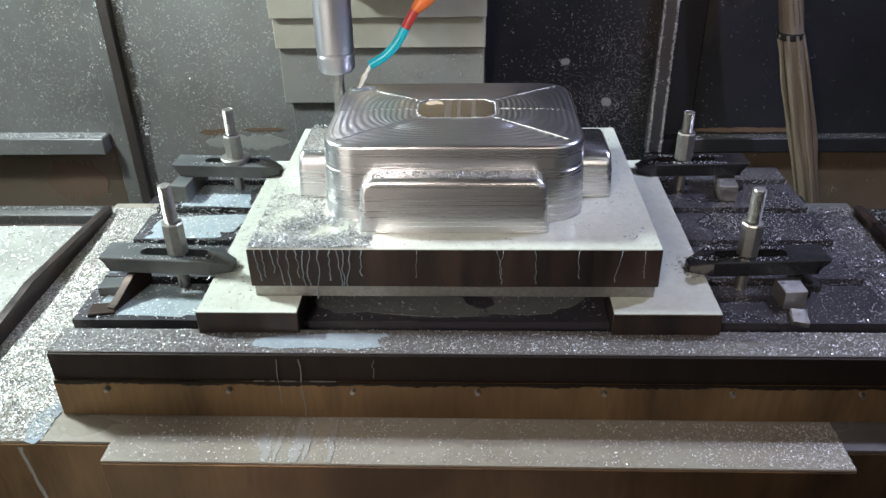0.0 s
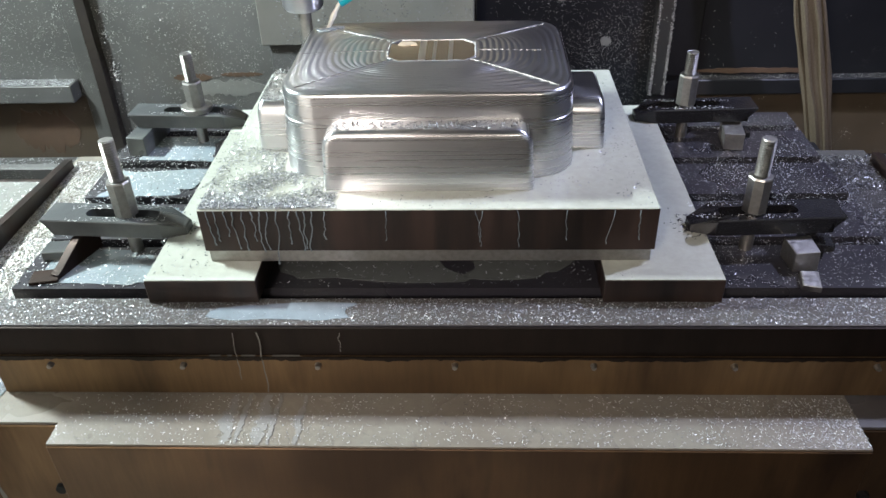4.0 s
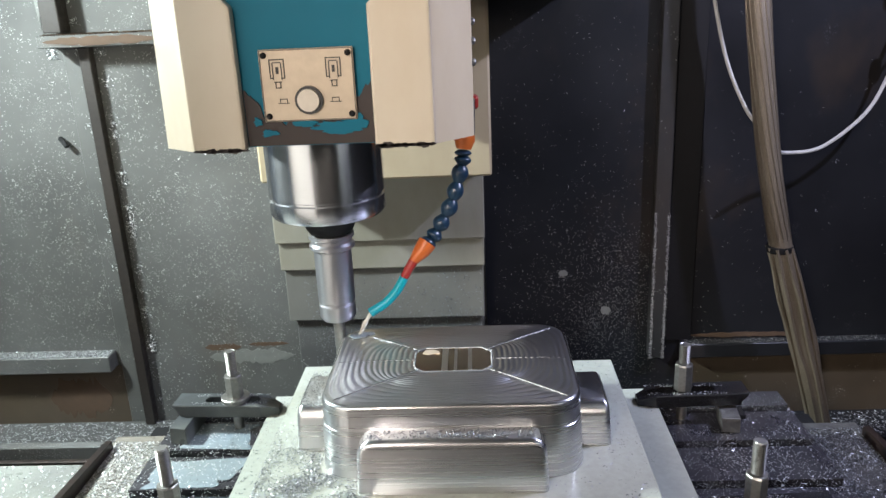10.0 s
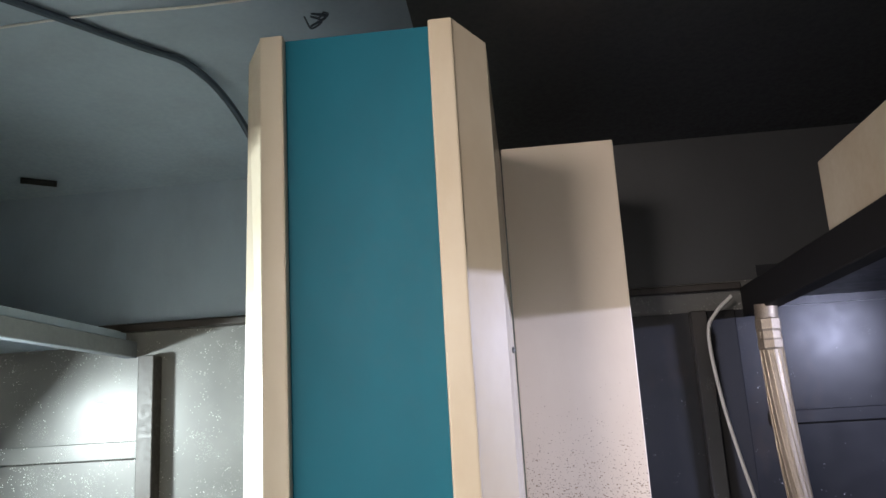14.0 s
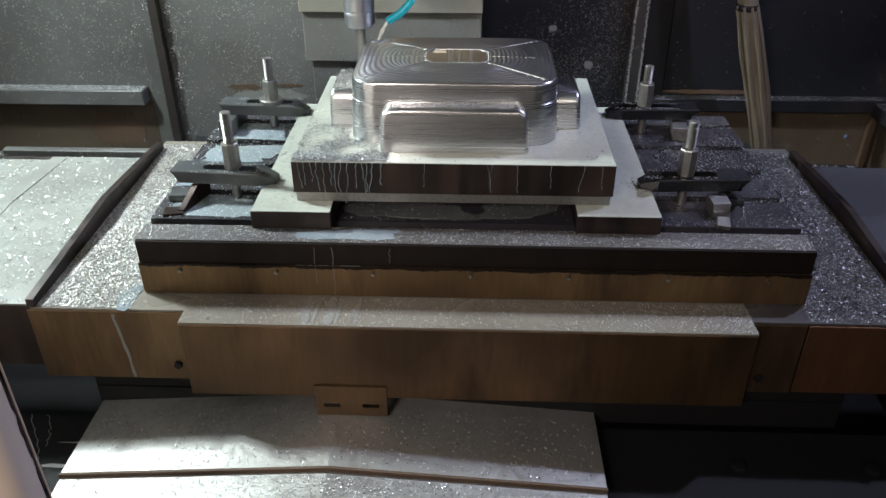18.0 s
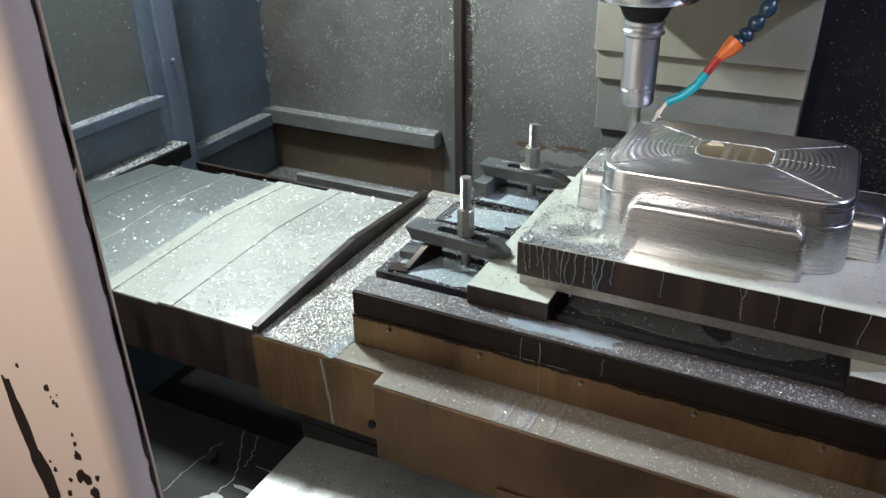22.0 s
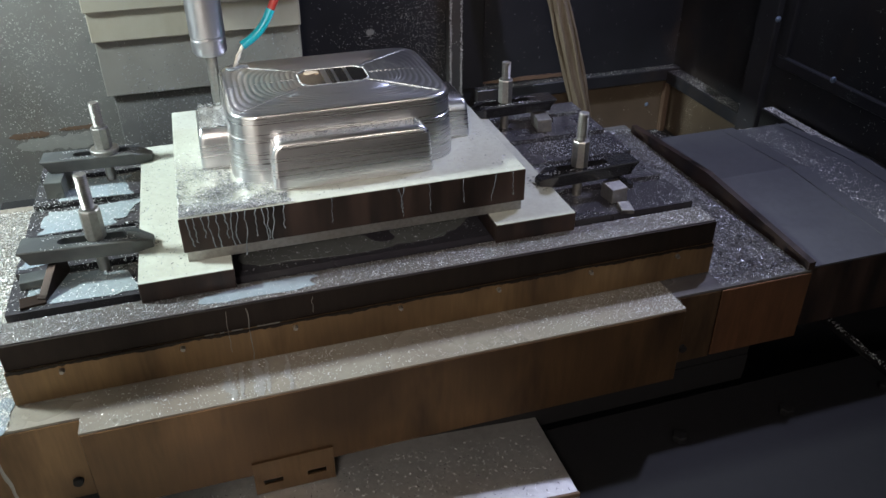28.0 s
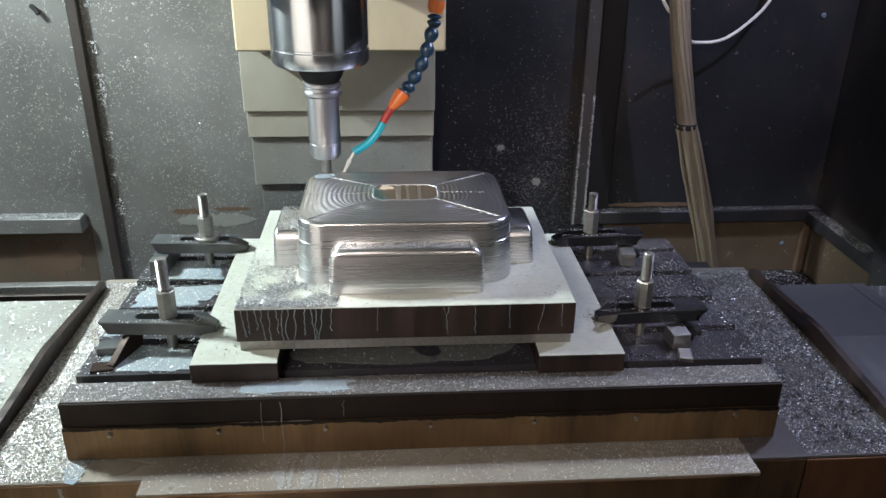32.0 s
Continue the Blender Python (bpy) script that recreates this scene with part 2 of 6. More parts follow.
M_BRASS = brass_stain("stained_guard", (0.25, 0.16, 0.078), (0.075, 0.046, 0.025))
M_SADDLE = brass_stain("stained_saddle", (0.23, 0.142, 0.072), (0.045, 0.029, 0.019), 0.4)
M_SKIRT = brass_stain("stained_skirt", (0.175, 0.102, 0.050), (0.034, 0.021, 0.014), 0.34)
M_SADDLE_R = brass_stain("rusty_saddle_end", (0.27, 0.13, 0.06), (0.09, 0.046, 0.028), 0.42)
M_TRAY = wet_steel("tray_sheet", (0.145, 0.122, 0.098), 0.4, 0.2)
# Darker copy of the tray sheet: the right end's shade is in the colour.
M_TRAY_R = wet_steel("tray_sheet_shaded", (0.05, 0.046, 0.05), 0.34, 0.12)
M_WHITED = wet_steel("whitened_sheet", (0.21, 0.215, 0.20), 0.4, 0.35)
M_FRONT = steel("dusty_front_cover", (0.46, 0.46, 0.44), 0.40, (1, 1, 1), (0.24, 0.23, 0.21), 0.5, 0.7, 90)
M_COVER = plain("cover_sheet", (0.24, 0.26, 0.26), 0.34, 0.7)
# Way cover sheet again, with the shade on the right put into its colour.
M_COVER_R = plain("cover_sheet_shaded", (0.095, 0.098, 0.11), 0.36, 0.5)
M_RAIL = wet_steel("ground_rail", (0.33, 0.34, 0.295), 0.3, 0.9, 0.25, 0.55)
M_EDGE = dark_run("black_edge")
M_ALU = machined("milled_aluminium", (0.04, 0.04, 8.0), (0.65, 0.655, 0.665), 0.28, 0.0008, 1.0, 0.6)
M_ALU_TOP = machined("milled_aluminium_top", (1, 1, 1), (0.58, 0.59, 0.61), 0.32, 0.02, 1.0)
M_ALU_DARK = machined("pocket_aluminium", (1, 0.03, 1), (0.45, 0.42, 0.38), 0.22)
M_CLAMP = wet_steel("blackened_clamp", (0.045, 0.050, 0.053), 0.34, 0.35, 0.45, 0.8)
# Right-hand clamps: oily, and blackened further because that side lies unlit.
M_CLAMP_D = wet_steel("oily_darkened_steel", (0.010, 0.010, 0.012), 0.26, 0.06, 0.5, 0.8)
M_BRIGHT = steel("sawn_aluminium", (0.44, 0.43, 0.41), 0.42, (1, 1, 1), (0.3, 0.29, 0.27), 0.4)
M_RUSTY = brass_stain("rusty_packing", (0.028, 0.015, 0.010), (0.012, 0.008, 0.006), 0.4)
M_STUD = steel("zinc_stud", (0.32, 0.315, 0.30), 0.44, (1, 1, 1), (0.2, 0.18, 0.15), 0.4)
M_CHROME = machined("ground_spindle", (0.05, 0.05, 6.0), (0.68, 0.69, 0.71), 0.22, 0.02, 1.0, 0.7)
M_HOLDER = machined("tool_holder_steel", (0.05, 0.05, 6.0), (0.45, 0.45, 0.465), 0.38, 0.02, 1.0, 0.5)
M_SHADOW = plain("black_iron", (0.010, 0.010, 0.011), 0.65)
M_SHADOW.node_tree.nodes["Principled BSDF"].inputs["Specular IOR Level"].default_value = 0.2
M_BLUE = plain("blue_plastic", (0.008, 0.030, 0.060), 0.35)
M_ORANGE = plain("orange_plastic", (0.58, 0.13, 0.02), 0.4)
M_RED = plain("red_plastic", (0.34, 0.022, 0.016), 0.4)
M_TUBE = plain("turquoise_tube", (0.0, 0.36, 0.45), 0.3)
M_COOLANT = plain("coolant_milk", (0.75, 0.74, 0.66), 0.15)
M_PUDDLE = plain("thin_coolant", (0.19, 0.225, 0.25), 0.2)
M_POOL = wet_steel("milky_film", (0.19, 0.235, 0.27), 0.22, 0.3, 0.4, 0.7)
M_SPLASH = plain("dried_splash", (0.195, 0.19, 0.178), 0.45)
M_DRIED = plain("dried_coolant", (0.18, 0.185, 0.175), 0.5)
M_STREAK = plain("faint_streak", (0.13, 0.125, 0.11), 0.5)
M_PANE = plain("dusty_pane", (0.11, 0.122, 0.128), 0.22)
M_FILM = plain("wet_film", (0.085, 0.092, 0.09), 0.09)
M_BRAID = steel("braided_hose", (0.25, 0.21, 0.16), 0.5, (1, 1, 0.6), (0.16, 0.13, 0.09), 0.5, 0.6, 420)
M_WIRE = steel("braid_wire", (0.27, 0.235, 0.19), 0.40, (1, 1, 1), (0.2, 0.17, 0.12), 0.4)
M_CABLE = plain("pale_cable", (0.5, 0.5, 0.48), 0.5)
M_CABLE_D = plain("dark_cable", (0.02, 0.035, 0.055), 0.5)
M_PLATE = plain("label_plate", (0.52, 0.43, 0.32), 0.4, 0.3)
M_INK = plain("label_ink", (0.03, 0.03, 0.03), 0.5)
M_WHITE = plain("tan_button", (0.60, 0.54, 0.45), 0.4)
M_YELLOW = plain("yellow_tag", (0.7, 0.55, 0.05), 0.5)
M_LAMP = plain("lamp_glass", (0.93, 1.0, 0.97), 0.3, 0, 14.0)


def chip_metal(name, dark, light, metal=0.35):
    """Aluminium flakes, each with a tone of its own."""
    n = Nodes(name, 0.3, metal)
    g = n.nt.nodes.new("ShaderNodeNewGeometry")
    n.set("Base Color", n.mix(g.outputs["Random Per Island"], dark, light))
    return n.mat


M_FLOOR = painted("concrete", (0.11, 0.105, 0.10), (0.07, 0.065, 0.06), 0.7)
M_PLASTER = painted("plaster", (0.17, 0.16, 0.145), (0.12, 0.11, 0.10), 0.8)
M_SWARF = chip_metal("bright_swarf", (0.03, 0.033, 0.036), (0.82, 0.84, 0.85))
M_SWARF_K = chip_metal("black_swarf", (0.008, 0.008, 0.010), (0.05, 0.05, 0.06), 0.2)
M_SWARF_D = chip_metal("dark_swarf", (0.03, 0.035, 0.04), (0.35, 0.37, 0.4))
M_WALL_LOW = wall_paint("wall_foot_enamel", (0.05, 0.038, 0.026), (0.45, 0.42, 0.38), 0.02)
M_RUST = plain("rust_scale", (0.085, 0.052, 0.032), 0.8)
M_SWARF_W = chip_metal("stuck_swarf", (0.09, 0.09, 0.088), (0.40, 0.40, 0.39), 0.2)
M_SWARF_P = chip_metal("pale_swarf", (0.16, 0.155, 0.14), (0.85, 0.84, 0.80))

# ---- mesh helpers ----


def link(name, bm, material, parent=None, label="", smooth=False):
    me = bpy.data.meshes.new(name)
    bm.to_mesh(me)
    bm.free()
    for m in material if isinstance(material, (list, tuple)) else (material,):
        me.materials.append(m)
    if smooth:
        for f in me.polygons:
            f.use_smooth = True
        me.set_sharp_from_angle(angle=radians(38))
    ob = new(name, me)
    if parent:
        ob.parent = parent
    if label:
        ob["label"] = label
    return ob


part = link


def thing(name, label, category, at=(0, 0, 0), group="", kind=""):
    ob = new(name)
    ob.location = at
    return tagged(ob, label, category, group, kind)


def add_box(bm, lo, hi, bevel=0.0, seg=1):
    made = bmesh.ops.create_cube(bm, size=1.0)
    vs = made["verts"]
    for v in vs:
        v.co = Vector([lo[k] + (v.co[k] + 0.5) * (hi[k] - lo[k]) for k in range(3)])
    if bevel:
        es = list({e for v in vs for e in v.link_edges})
        bmesh.ops.bevel(bm, geom=es, offset=bevel, segments=seg, profile=0.6, affect="EDGES")
    return bm


def box(lo, hi, bevel=0.0, seg=1):
    return add_box(bmesh.new(), lo, hi, bevel, seg)


def add_prism(bm, pts, axis, a, b):
    """A polygon (in the other two axes, in order) swept along one axis from a to b."""
    def place(p, s):
        return {"x": (s, p[0], p[1]), "y": (p[0], s, p[1]), "z": (p[0], p[1], s)}[axis]
    v0, v1 = [bm.verts.new(place(p, a)) for p in pts], [bm.verts.new(place(p, b)) for p in pts]
    n = len(pts)
    bm.faces.new(v0)
    bm.faces.new(v1[::-1])
    for k in range(n):
        bm.faces.new((v0[k], v1[k], v1[(k + 1) % n], v0[(k + 1) % n]))
    bmesh.ops.recalc_face_normals(bm, faces=bm.faces)
    return bm


def prism(pts, axis, a, b, bevel=0.0):
    bm = add_prism(bmesh.new(), pts, axis, a, b)
    if bevel:
        bmesh.ops.bevel(bm, geom=bm.edges[:], offset=bevel, segments=2, profile=0.6, affect="EDGES")
    return bm


def add_lathe(bm, profile, centre=(0, 0), n=32, caps=True):
    """Rings of (radius, z) about a vertical axis."""
    rings = []
    for r, z in profile:
        rings.append([bm.verts.new((centre[0] + r * math.cos(2 * math.pi * k / n), centre[1] + r * math.sin(2 * math.pi * k / n), z)) for k in range(n)])
    for a, b in zip(rings, rings[1:]):
        for k in range(n):
            bm.faces.new((a[k], a[(k + 1) % n], b[(k + 1) % n], b[k]))
    if caps:
        bm.faces.new(rings[0][::-1])
        bm.faces.new(rings[-1])
    bmesh.ops.recalc_face_normals(bm, faces=bm.faces)
    return bm


def lathe(profile, centre=(0, 0), n=32):
    return add_lathe(bmesh.new(), profile, centre, n)


def smooth_path(pts, steps=8):
    """Catmull-Rom points along a line of points."""
    ps = [Vector(p) for p in pts]
    ps = [ps[0] * 2 - ps[1]] + ps + [ps[-1] * 2 - ps[-2]]
    out = []
    for a, b, c, d in zip(ps, ps[1:], ps[2:], ps[3:]):
        for k in range(steps):
            t = k / steps
            out.append(0.5 * ((2 * b) + (c - a) * t + (2 * a - 5 * b + 4 * c - d) * t * t + (3 * b - a - 3 * c + d) * t ** 3))
    return out + [ps[-2]]


def add_tube(bm, pts, radius, n=10):
    """A round tube along points; radius is one number or one for each point."""
    pts = [Vector(p) for p in pts]
    rads = radius if isinstance(radius, (list, tuple)) else [radius] * len(pts)
    up, rings = Vector((0.3, 0.9, 0.31)), []
    for k, p in enumerate(pts):
        d = (pts[min(k + 1, len(pts) - 1)] - pts[max(k - 1, 0)]).normalized()
        u = (up - d * up.dot(d)).normalized()
        w = d.cross(u)
        up = u
        rings.append([bm.verts.new(p + rads[k] * (math.cos(2 * math.pi * j / n) * u + math.sin(2 * math.pi * j / n) * w)) for j in range(n)])
    for a, b in zip(rings, rings[1:]):
        for j in range(n):
            bm.faces.new((a[j], a[(j + 1) % n], b[(j + 1) % n], b[j]))
    bm.faces.new(rings[0][::-1])
    bm.faces.new(rings[-1])
    bmesh.ops.recalc_face_normals(bm, faces=bm.faces)
    return bm


def tube(pts, radius, n=10):
    return add_tube(bmesh.new(), pts, radius, n)


RIDE_XY, RIDE_Y = [], []  # what moves with the table, and with the saddle alone


def rides(ob, both=True):
    (RIDE_XY if both else RIDE_Y).append(ob)
    return ob


# ---- enclosure ----
XC = -0.19  # the middle of the machine
WL, WR, WB = -1.50, 1.115, 1.08  # left, right and back walls


def setting(name, bm, material, label, category="wall"):
    return tagged(link(name, bm, material), label, category, "", "structure")


wall_back = setting("wall_back", box((WL - 0.06, WB, -0.75), (WR + 0.06, WB + 0.04, 1.60)), M_WALL, "dark grey enamelled sheet wall spattered with swarf")
# right half: a panel just proud of the wall, shade put into its colour
wall_back_panel = setting("wall_back_panel", box((0.03, WB - 0.006, -0.42), (WR - 0.003, WB - 0.001, 1.10)), M_WALL_R, "enamelled back panel with sparse swarf, its shade in the near-black colour")
wall_left = setting("wall_left", box((WL - 0.04, 0.62, -0.75), (WL, WB, 1.60)), M_SIDE, "dark blue-grey enamelled side wall")
wall_right = setting("wall_right", box((WR, 0.62, -0.75), (WR + 0.04, WB, 1.60)), M_WALL_R, "enamelled side wall, its shade in the near-black colour")
wall_left_front = setting("wall_left_front", box((WL + 0.03, -0.42, -0.75), (WL + 0.07, 0.62, 1.60)), M_SIDE, "dark grey side panel with a framed opening")
wall_right_front = setting("wall_right_front", box((WR - 0.07, -0.42, -0.75), (WR - 0.03, 0.62, 1.60)), M_WALL_R, "side panel with a framed window, its shade in the near-black colour")
floor_pan = setting("floor", box((WL - 0.06, -0.95, -0.80), (WR + 0.06, WB, -0.75)), M_SHADOW, "black chip pan under the machine", "floor")
ROOF = [(-0.40, 1.65), (WB + 0.04, 1.519), (WB + 0.04, 1.559), (-0.40, 1.69)]
roof = setting("ceiling", prism(ROOF, "x", WL - 0.06, -0.12), M_ROOF, "grey sheet roof of the enclosure", "ceiling")
setting("ceiling_shaded", prism(ROOF, "x", -0.12, WR + 0.06), M_ROOF_D, "sheet roof of the enclosure, its shade put into a black colour", "ceiling")
roof_left = setting("ceiling_left", box((WL, -0.42, 1.12), (-0.955, WB, 1.15)), M_ROOF, "grey sheet roof over the side", "ceiling")
roof_right = setting("ceiling_right", box((0.575, -0.42, 1.12), (WR, WB, 1.15)), M_WALL_R, "sheet roof over the side, its shade put into a dark colour", "ceiling")


def trim_bar(name, lo, hi, mat, label, bevel=0.002):
    return setting(name, box(lo, hi, bevel), mat, label, "trim")


trim_bar("trim_roof_left", (-0.955, -0.40, 1.085), (-0.925, WB, 1.125), M_BEAM, "grey sheet beam under the roof")
trim_bar("trim_roof_right", (0.535, -0.40, 1.083), (0.575, WB - 0.007, 1.15), M_SHADOW, "black sheet beam under the roof")
trim_bar("trim_back_top", (WL, WB - 0.03, 1.148), (-0.40, WB, 1.166), M_BAR, "grey sheet flange across the back")
trim_bar("trim_back_top_right", (0.23, WB - 0.022, 1.146), (0.535, WB - 0.007, 1.162), M_BAR, "dirty brown flange across the back")
# ledges along the foot of the walls
trim_bar("trim_ledge_back", (WL, 1.035, -0.20), (-0.895, WB, -0.158), M_WALL, "swarf-covered sheet ledge along the back wall")
trim_bar("trim_ledge_left", (WL, 0.64, -0.205), (WL + 0.04, 1.034, -0.17), M_SIDE, "swarf-covered sheet ledge along the side wall")
trim_bar("trim_ledge_back_right", (0.49, 1.04, -0.20), (WR, WB - 0.007, -0.165), M_WALL_R, "black sheet ledge along the back wall")
trim_bar("trim_ledge_right", (WR - 0.045, 0.64, -0.205), (WR, 1.039, -0.17), M_WALL_R, "black sheet ledge along the side wall")
trim_bar("trim_foot_back", (WL, 0.95, -0.46), (-0.35, WB, -0.36), M_WALL, "swarf-covered step at the foot of the back wall")
trim_bar("trim_foot_back_right", (0.45, 0.95, -0.46), (WR, WB - 0.007, -0.365), M_WALL_R, "swarf-covered step at the foot of the back wall")
# upright bars on the back wall
trim_bar("trim_bar_left", (-0.843, 1.056, -0.36), (-0.818, WB, 0.572), M_BAR, "dark upright edge of the wall sheet")
trim_bar("trim_bar_left_top", (-0.90, 1.035, 0.605), (-0.86, WB, 1.085), M_BAR, "dark upright bar on the back wall")
trim_bar("trim_shelf", (-0.905, 1.01, 0.575), (-0.62, WB, 0.60), M_WALL, "rusty sheet shelf on the back wall")
trim_bar("trim_seam_left", (-0.886, 1.074, -0.36), (-0.8435, WB, 0.57), M_WALL, "grey seam of the wall sheet")
trim_bar("trim_seam_top", (WL, 1.065, 0.843), (-0.905, WB, 0.885), M_WALL, "grey folded seam across the wall")
trim_bar("trim_post_right", (0.412, 1.045, -0.20), (0.447, WB - 0.007, 1.10), M_POST, "black upright post on the back wall")
trim_bar("trim_rib_right", (0.4485, 1.066, -0.165), (0.515, WB - 0.007, 1.10), M_SHADOW, "black upright rib on the back wall")
trim_bar("trim_seam_right", (0.56, WB - 0.014, 0.838), (WR - 0.003, WB - 0.007, 0.868), M_WALL_R, "black folded seam across the panel")
trim_bar("trim_corner_right", (1.080, WB - 0.03, -0.365), (1.098, WB - 0.012, -0.202), M_RUST, "rusty folded corner strip")
# posts where the side walls step in, and the framed panels in front of them
trim_bar("trim_post_side_left", (WL, 0.59, -0.75), (WL + 0.085, 0.655, 1.12), M_SIDE, "blue-grey corner post")
trim_bar("trim_post_side_right", (WR - 0.085, 0.59, -0.75), (WR, 0.655, 1.12), M_WALL_R, "black corner post")
for side, x0, x1, mat in (("left", WL + 0.07, WL + 0.085, M_SIDE), ("right", WR - 0.085, WR - 0.07, M_WALL_R)):
    trim_bar("trim_window_%s_sill" % side, (x0, -0.30, 0.005), (x1 + (0.02 if side == "left" else 0), 0.56, 0.03), mat, "dark window frame rail")
    trim_bar("trim_window_%s_stile" % side, (x0, 0.535, 0.031), (x1, 0.56, 1.05), mat, "dark window frame stile")
    trim_bar("trim_window_%s_head" % side, (x0, -0.30, 1.051), (x1, 0.56, 1.075), mat, "dark window frame rail")
    setting("window_%s" % side, box((min(x0, x1) + 0.001 if side == "left" else x1 - 0.004, -0.30, 0.0305), (min(x0, x1) + 0.004 if side == "left" else x1 - 0.001, 0.5345, 1.0505)), M_PANE if side == "left" else M_WALL_R, "dark glossy window panel in the side wall", "window")
# the workshop round the machine, unseen and plain, lit only by the warm lights
setting("ground", box((-4.0, -3.6, -0.90), (4.0, 3.0, -0.80)), M_FLOOR, "grey worn concrete workshop floor", "floor")
setting("wall_workshop_front", box((-4.0, -3.7, -0.80), (4.0, -3.6, 3.2)), M_PLASTER, "plain pale plastered workshop wall")
setting("wall_workshop_back", box((-4.0, 3.0, -0.80), (4.0, 3.1, 3.2)), M_PLASTER, "plain pale plastered workshop wall")
setting("wall_workshop_left", box((-4.1, -3.6, -0.80), (-4.0, 3.0, 3.2)), M_PLASTER, "plain pale plastered workshop wall")
setting("wall_workshop_right", box((4.0, -3.6, -0.80), (4.1, 3.0, 3.2)), M_PLASTER, "plain pale plastered workshop wall")
setting("ceiling_workshop", box((-4.1, -3.7, 3.2), (4.1, 3.1, 3.3)), M_PLASTER, "plain workshop ceiling", "ceiling")

# A near-black strip covers the wall where it lies in shade.
setting("wall_back_upper", box((0.577, WB - 0.006, 1.102), (WR - 0.003, WB - 0.001, 1.20)), M_WALL_R, "strip above the back panel, its shade in the near-black colour")
# cream upper side plates on the roof beams
setting("wall_upper_right", box((0.545, -0.40, 1.152), (0.565, 0.535, 1.275), 0.003), M_CREAM, "cream painted sheet above the roof beam")
setting("wall_upper_left", box((-0.945, -0.40, 1.152), (-0.925, 0.50, 1.275), 0.003), M_CREAM, "cream painted sheet above the roof beam")

# These two panels carry the same painted light: pale left, black right.
setting("wall_back_upper", box((WL + 0.001, WB - 0.004, 1.172), (-0.36, WB - 0.0005, 1.598)), M_ROOF, "blue-grey upper part of the back wall, paled for the light on it")
setting("wall_back_upper_right", box((0.02, WB - 0.004, 1.167), (WR - 0.001, WB - 0.0005, 1.598)), M_ROOF_D, "upper part of the back wall, its shade put into a black colour")
setting("wall_foot_left", box((WL + 0.001, WB - 0.004, -0.36), (-0.856, WB - 0.0005, -0.20)), M_WALL_LOW, "brown-stained foot of the back wall")
setting("wall_foot_right", box((0.51, WB - 0.011, -0.365), (WR - 0.003, WB - 0.0065, -0.20)), M_WALL_LOW, "brown-stained foot of the back wall")
setting("wall_foot_side", box((WR - 0.006, 0.66, -0.75), (WR - 0.001, WB - 0.012, -0.206)), M_WALL_LOW, "brown-stained foot of the side wall")


def stain(x0, x1, z0, z1, y, mat, seed, label):
    """A thin scab of rust or a peeled paint edge on an upright sheet."""
    rnd = random.Random(seed)
    n, top, bot = 26, [], []
    for k in range(n + 1):
        u = k / n
        ease = min(1.0, 5 * u, 5 * (1 - u)) ** 0.7
        x, m = x0 + (x1 - x0) * u, (z0 + z1) / 2
        top.append((x, m + (z1 - m) * ease * rnd.uniform(0.6, 1.1) + 0.0004))
        bot.append((x, m - (m - z0) * ease * rnd.uniform(0.6, 1.1) - 0.0004))
    return tagged(link("wall_stain", prism(top + bot[::-1], "y", y - 0.0012, y), mat), label, "stain", "", "structure")


stain(-1.085, -0.925, -0.345, -0.235, WB - 0.004, M_RUST, 3, "brown peeled rust patch on the wall foot")
stain(-0.66, -0.45, -0.205, -0.165, WB, M_DRIED, 5, "pale peeled patch with rusty edge on the wall")
stain(-0.67, -0.58, -0.168, -0.150, WB, M_RUST, 8, "rust scab on the wall")
stain(-0.56, -0.46, -0.158, -0.148, WB, M_RUST, 9, "rust scab on the wall")
stain(-0.93, -0.912, 0.62, 0.75, WB, M_DRIED, 11, "peeled pale paint beside the wall bar")
stain(-0.89, -0.64, 0.579, 0.597, 1.009, M_RUST, 13, "rust along the shelf edge")
stain(0.20, 0.222, 0.004, 0.020, WB - 0.006, M_DRIED, 14, "pale spot on the black panel")
stain(0.300, 0.324, -0.096, -0.074, WB - 0.006, M_DRIED, 15, "pale spot on the black panel")
stain(0.51, 0.80, -0.162, -0.150, WB - 0.007, M_RUST, 17, "rust along the panel foot")


def hook(x, z, a):
    t = tagged(link("wall_hook", tube([(0, 0, 0), (0.012, -0.012, -0.006), (0.02, -0.016, -0.016)], 0.006, 8), M_SHADOW), "small bent black lug on the wall", "hook")
    t.matrix_world = pose(x, WB - 0.001, z, 0, a, 0)
    return t


hook(-1.402, 0.362, 40)
hook(-0.93, 0.372, 0)

def rivet(x, y, z, r):
    bm = bmesh.new()
    bmesh.ops.create_uvsphere(bm, u_segments=8, v_segments=5, radius=r, matrix=Matrix.Translation((x, y, z)) @ Matrix.Diagonal((1, 0.7, 1, 1)))
    return tagged(link("wall_rivet", bm, M_SIDE, None, "", True), "round rivet head caked with swarf on the wall seam", "rivet", "wall rivets")


for z in (0.02, 0.16, 0.47, 0.62, 0.80):
    rivet(WL + 0.010, WB - 0.006, z, 0.009)
for z in (0.10, 0.42, 0.70):
    rivet(WL + 0.088, 0.62, z, 0.009)
for y, z in ((0.58, 0.416), (0.58, 0.105), (0.38, 0.034), (0.58, 0.70)):
    rivet(WR - 0.088, y, z, 0.007)
for x, z in ((1.023, 0.353), (1.036, -0.28)):
    rivet(x, WB - 0.010, z, 0.007)
tagged(link("pipe_stub", tube([(-1.17, 0.945, 1.527), (-1.10, 0.985, 1.523)], 0.008, 10), M_SHADOW, None, "", True), "short dark pipe stub under the roof", "pipe")

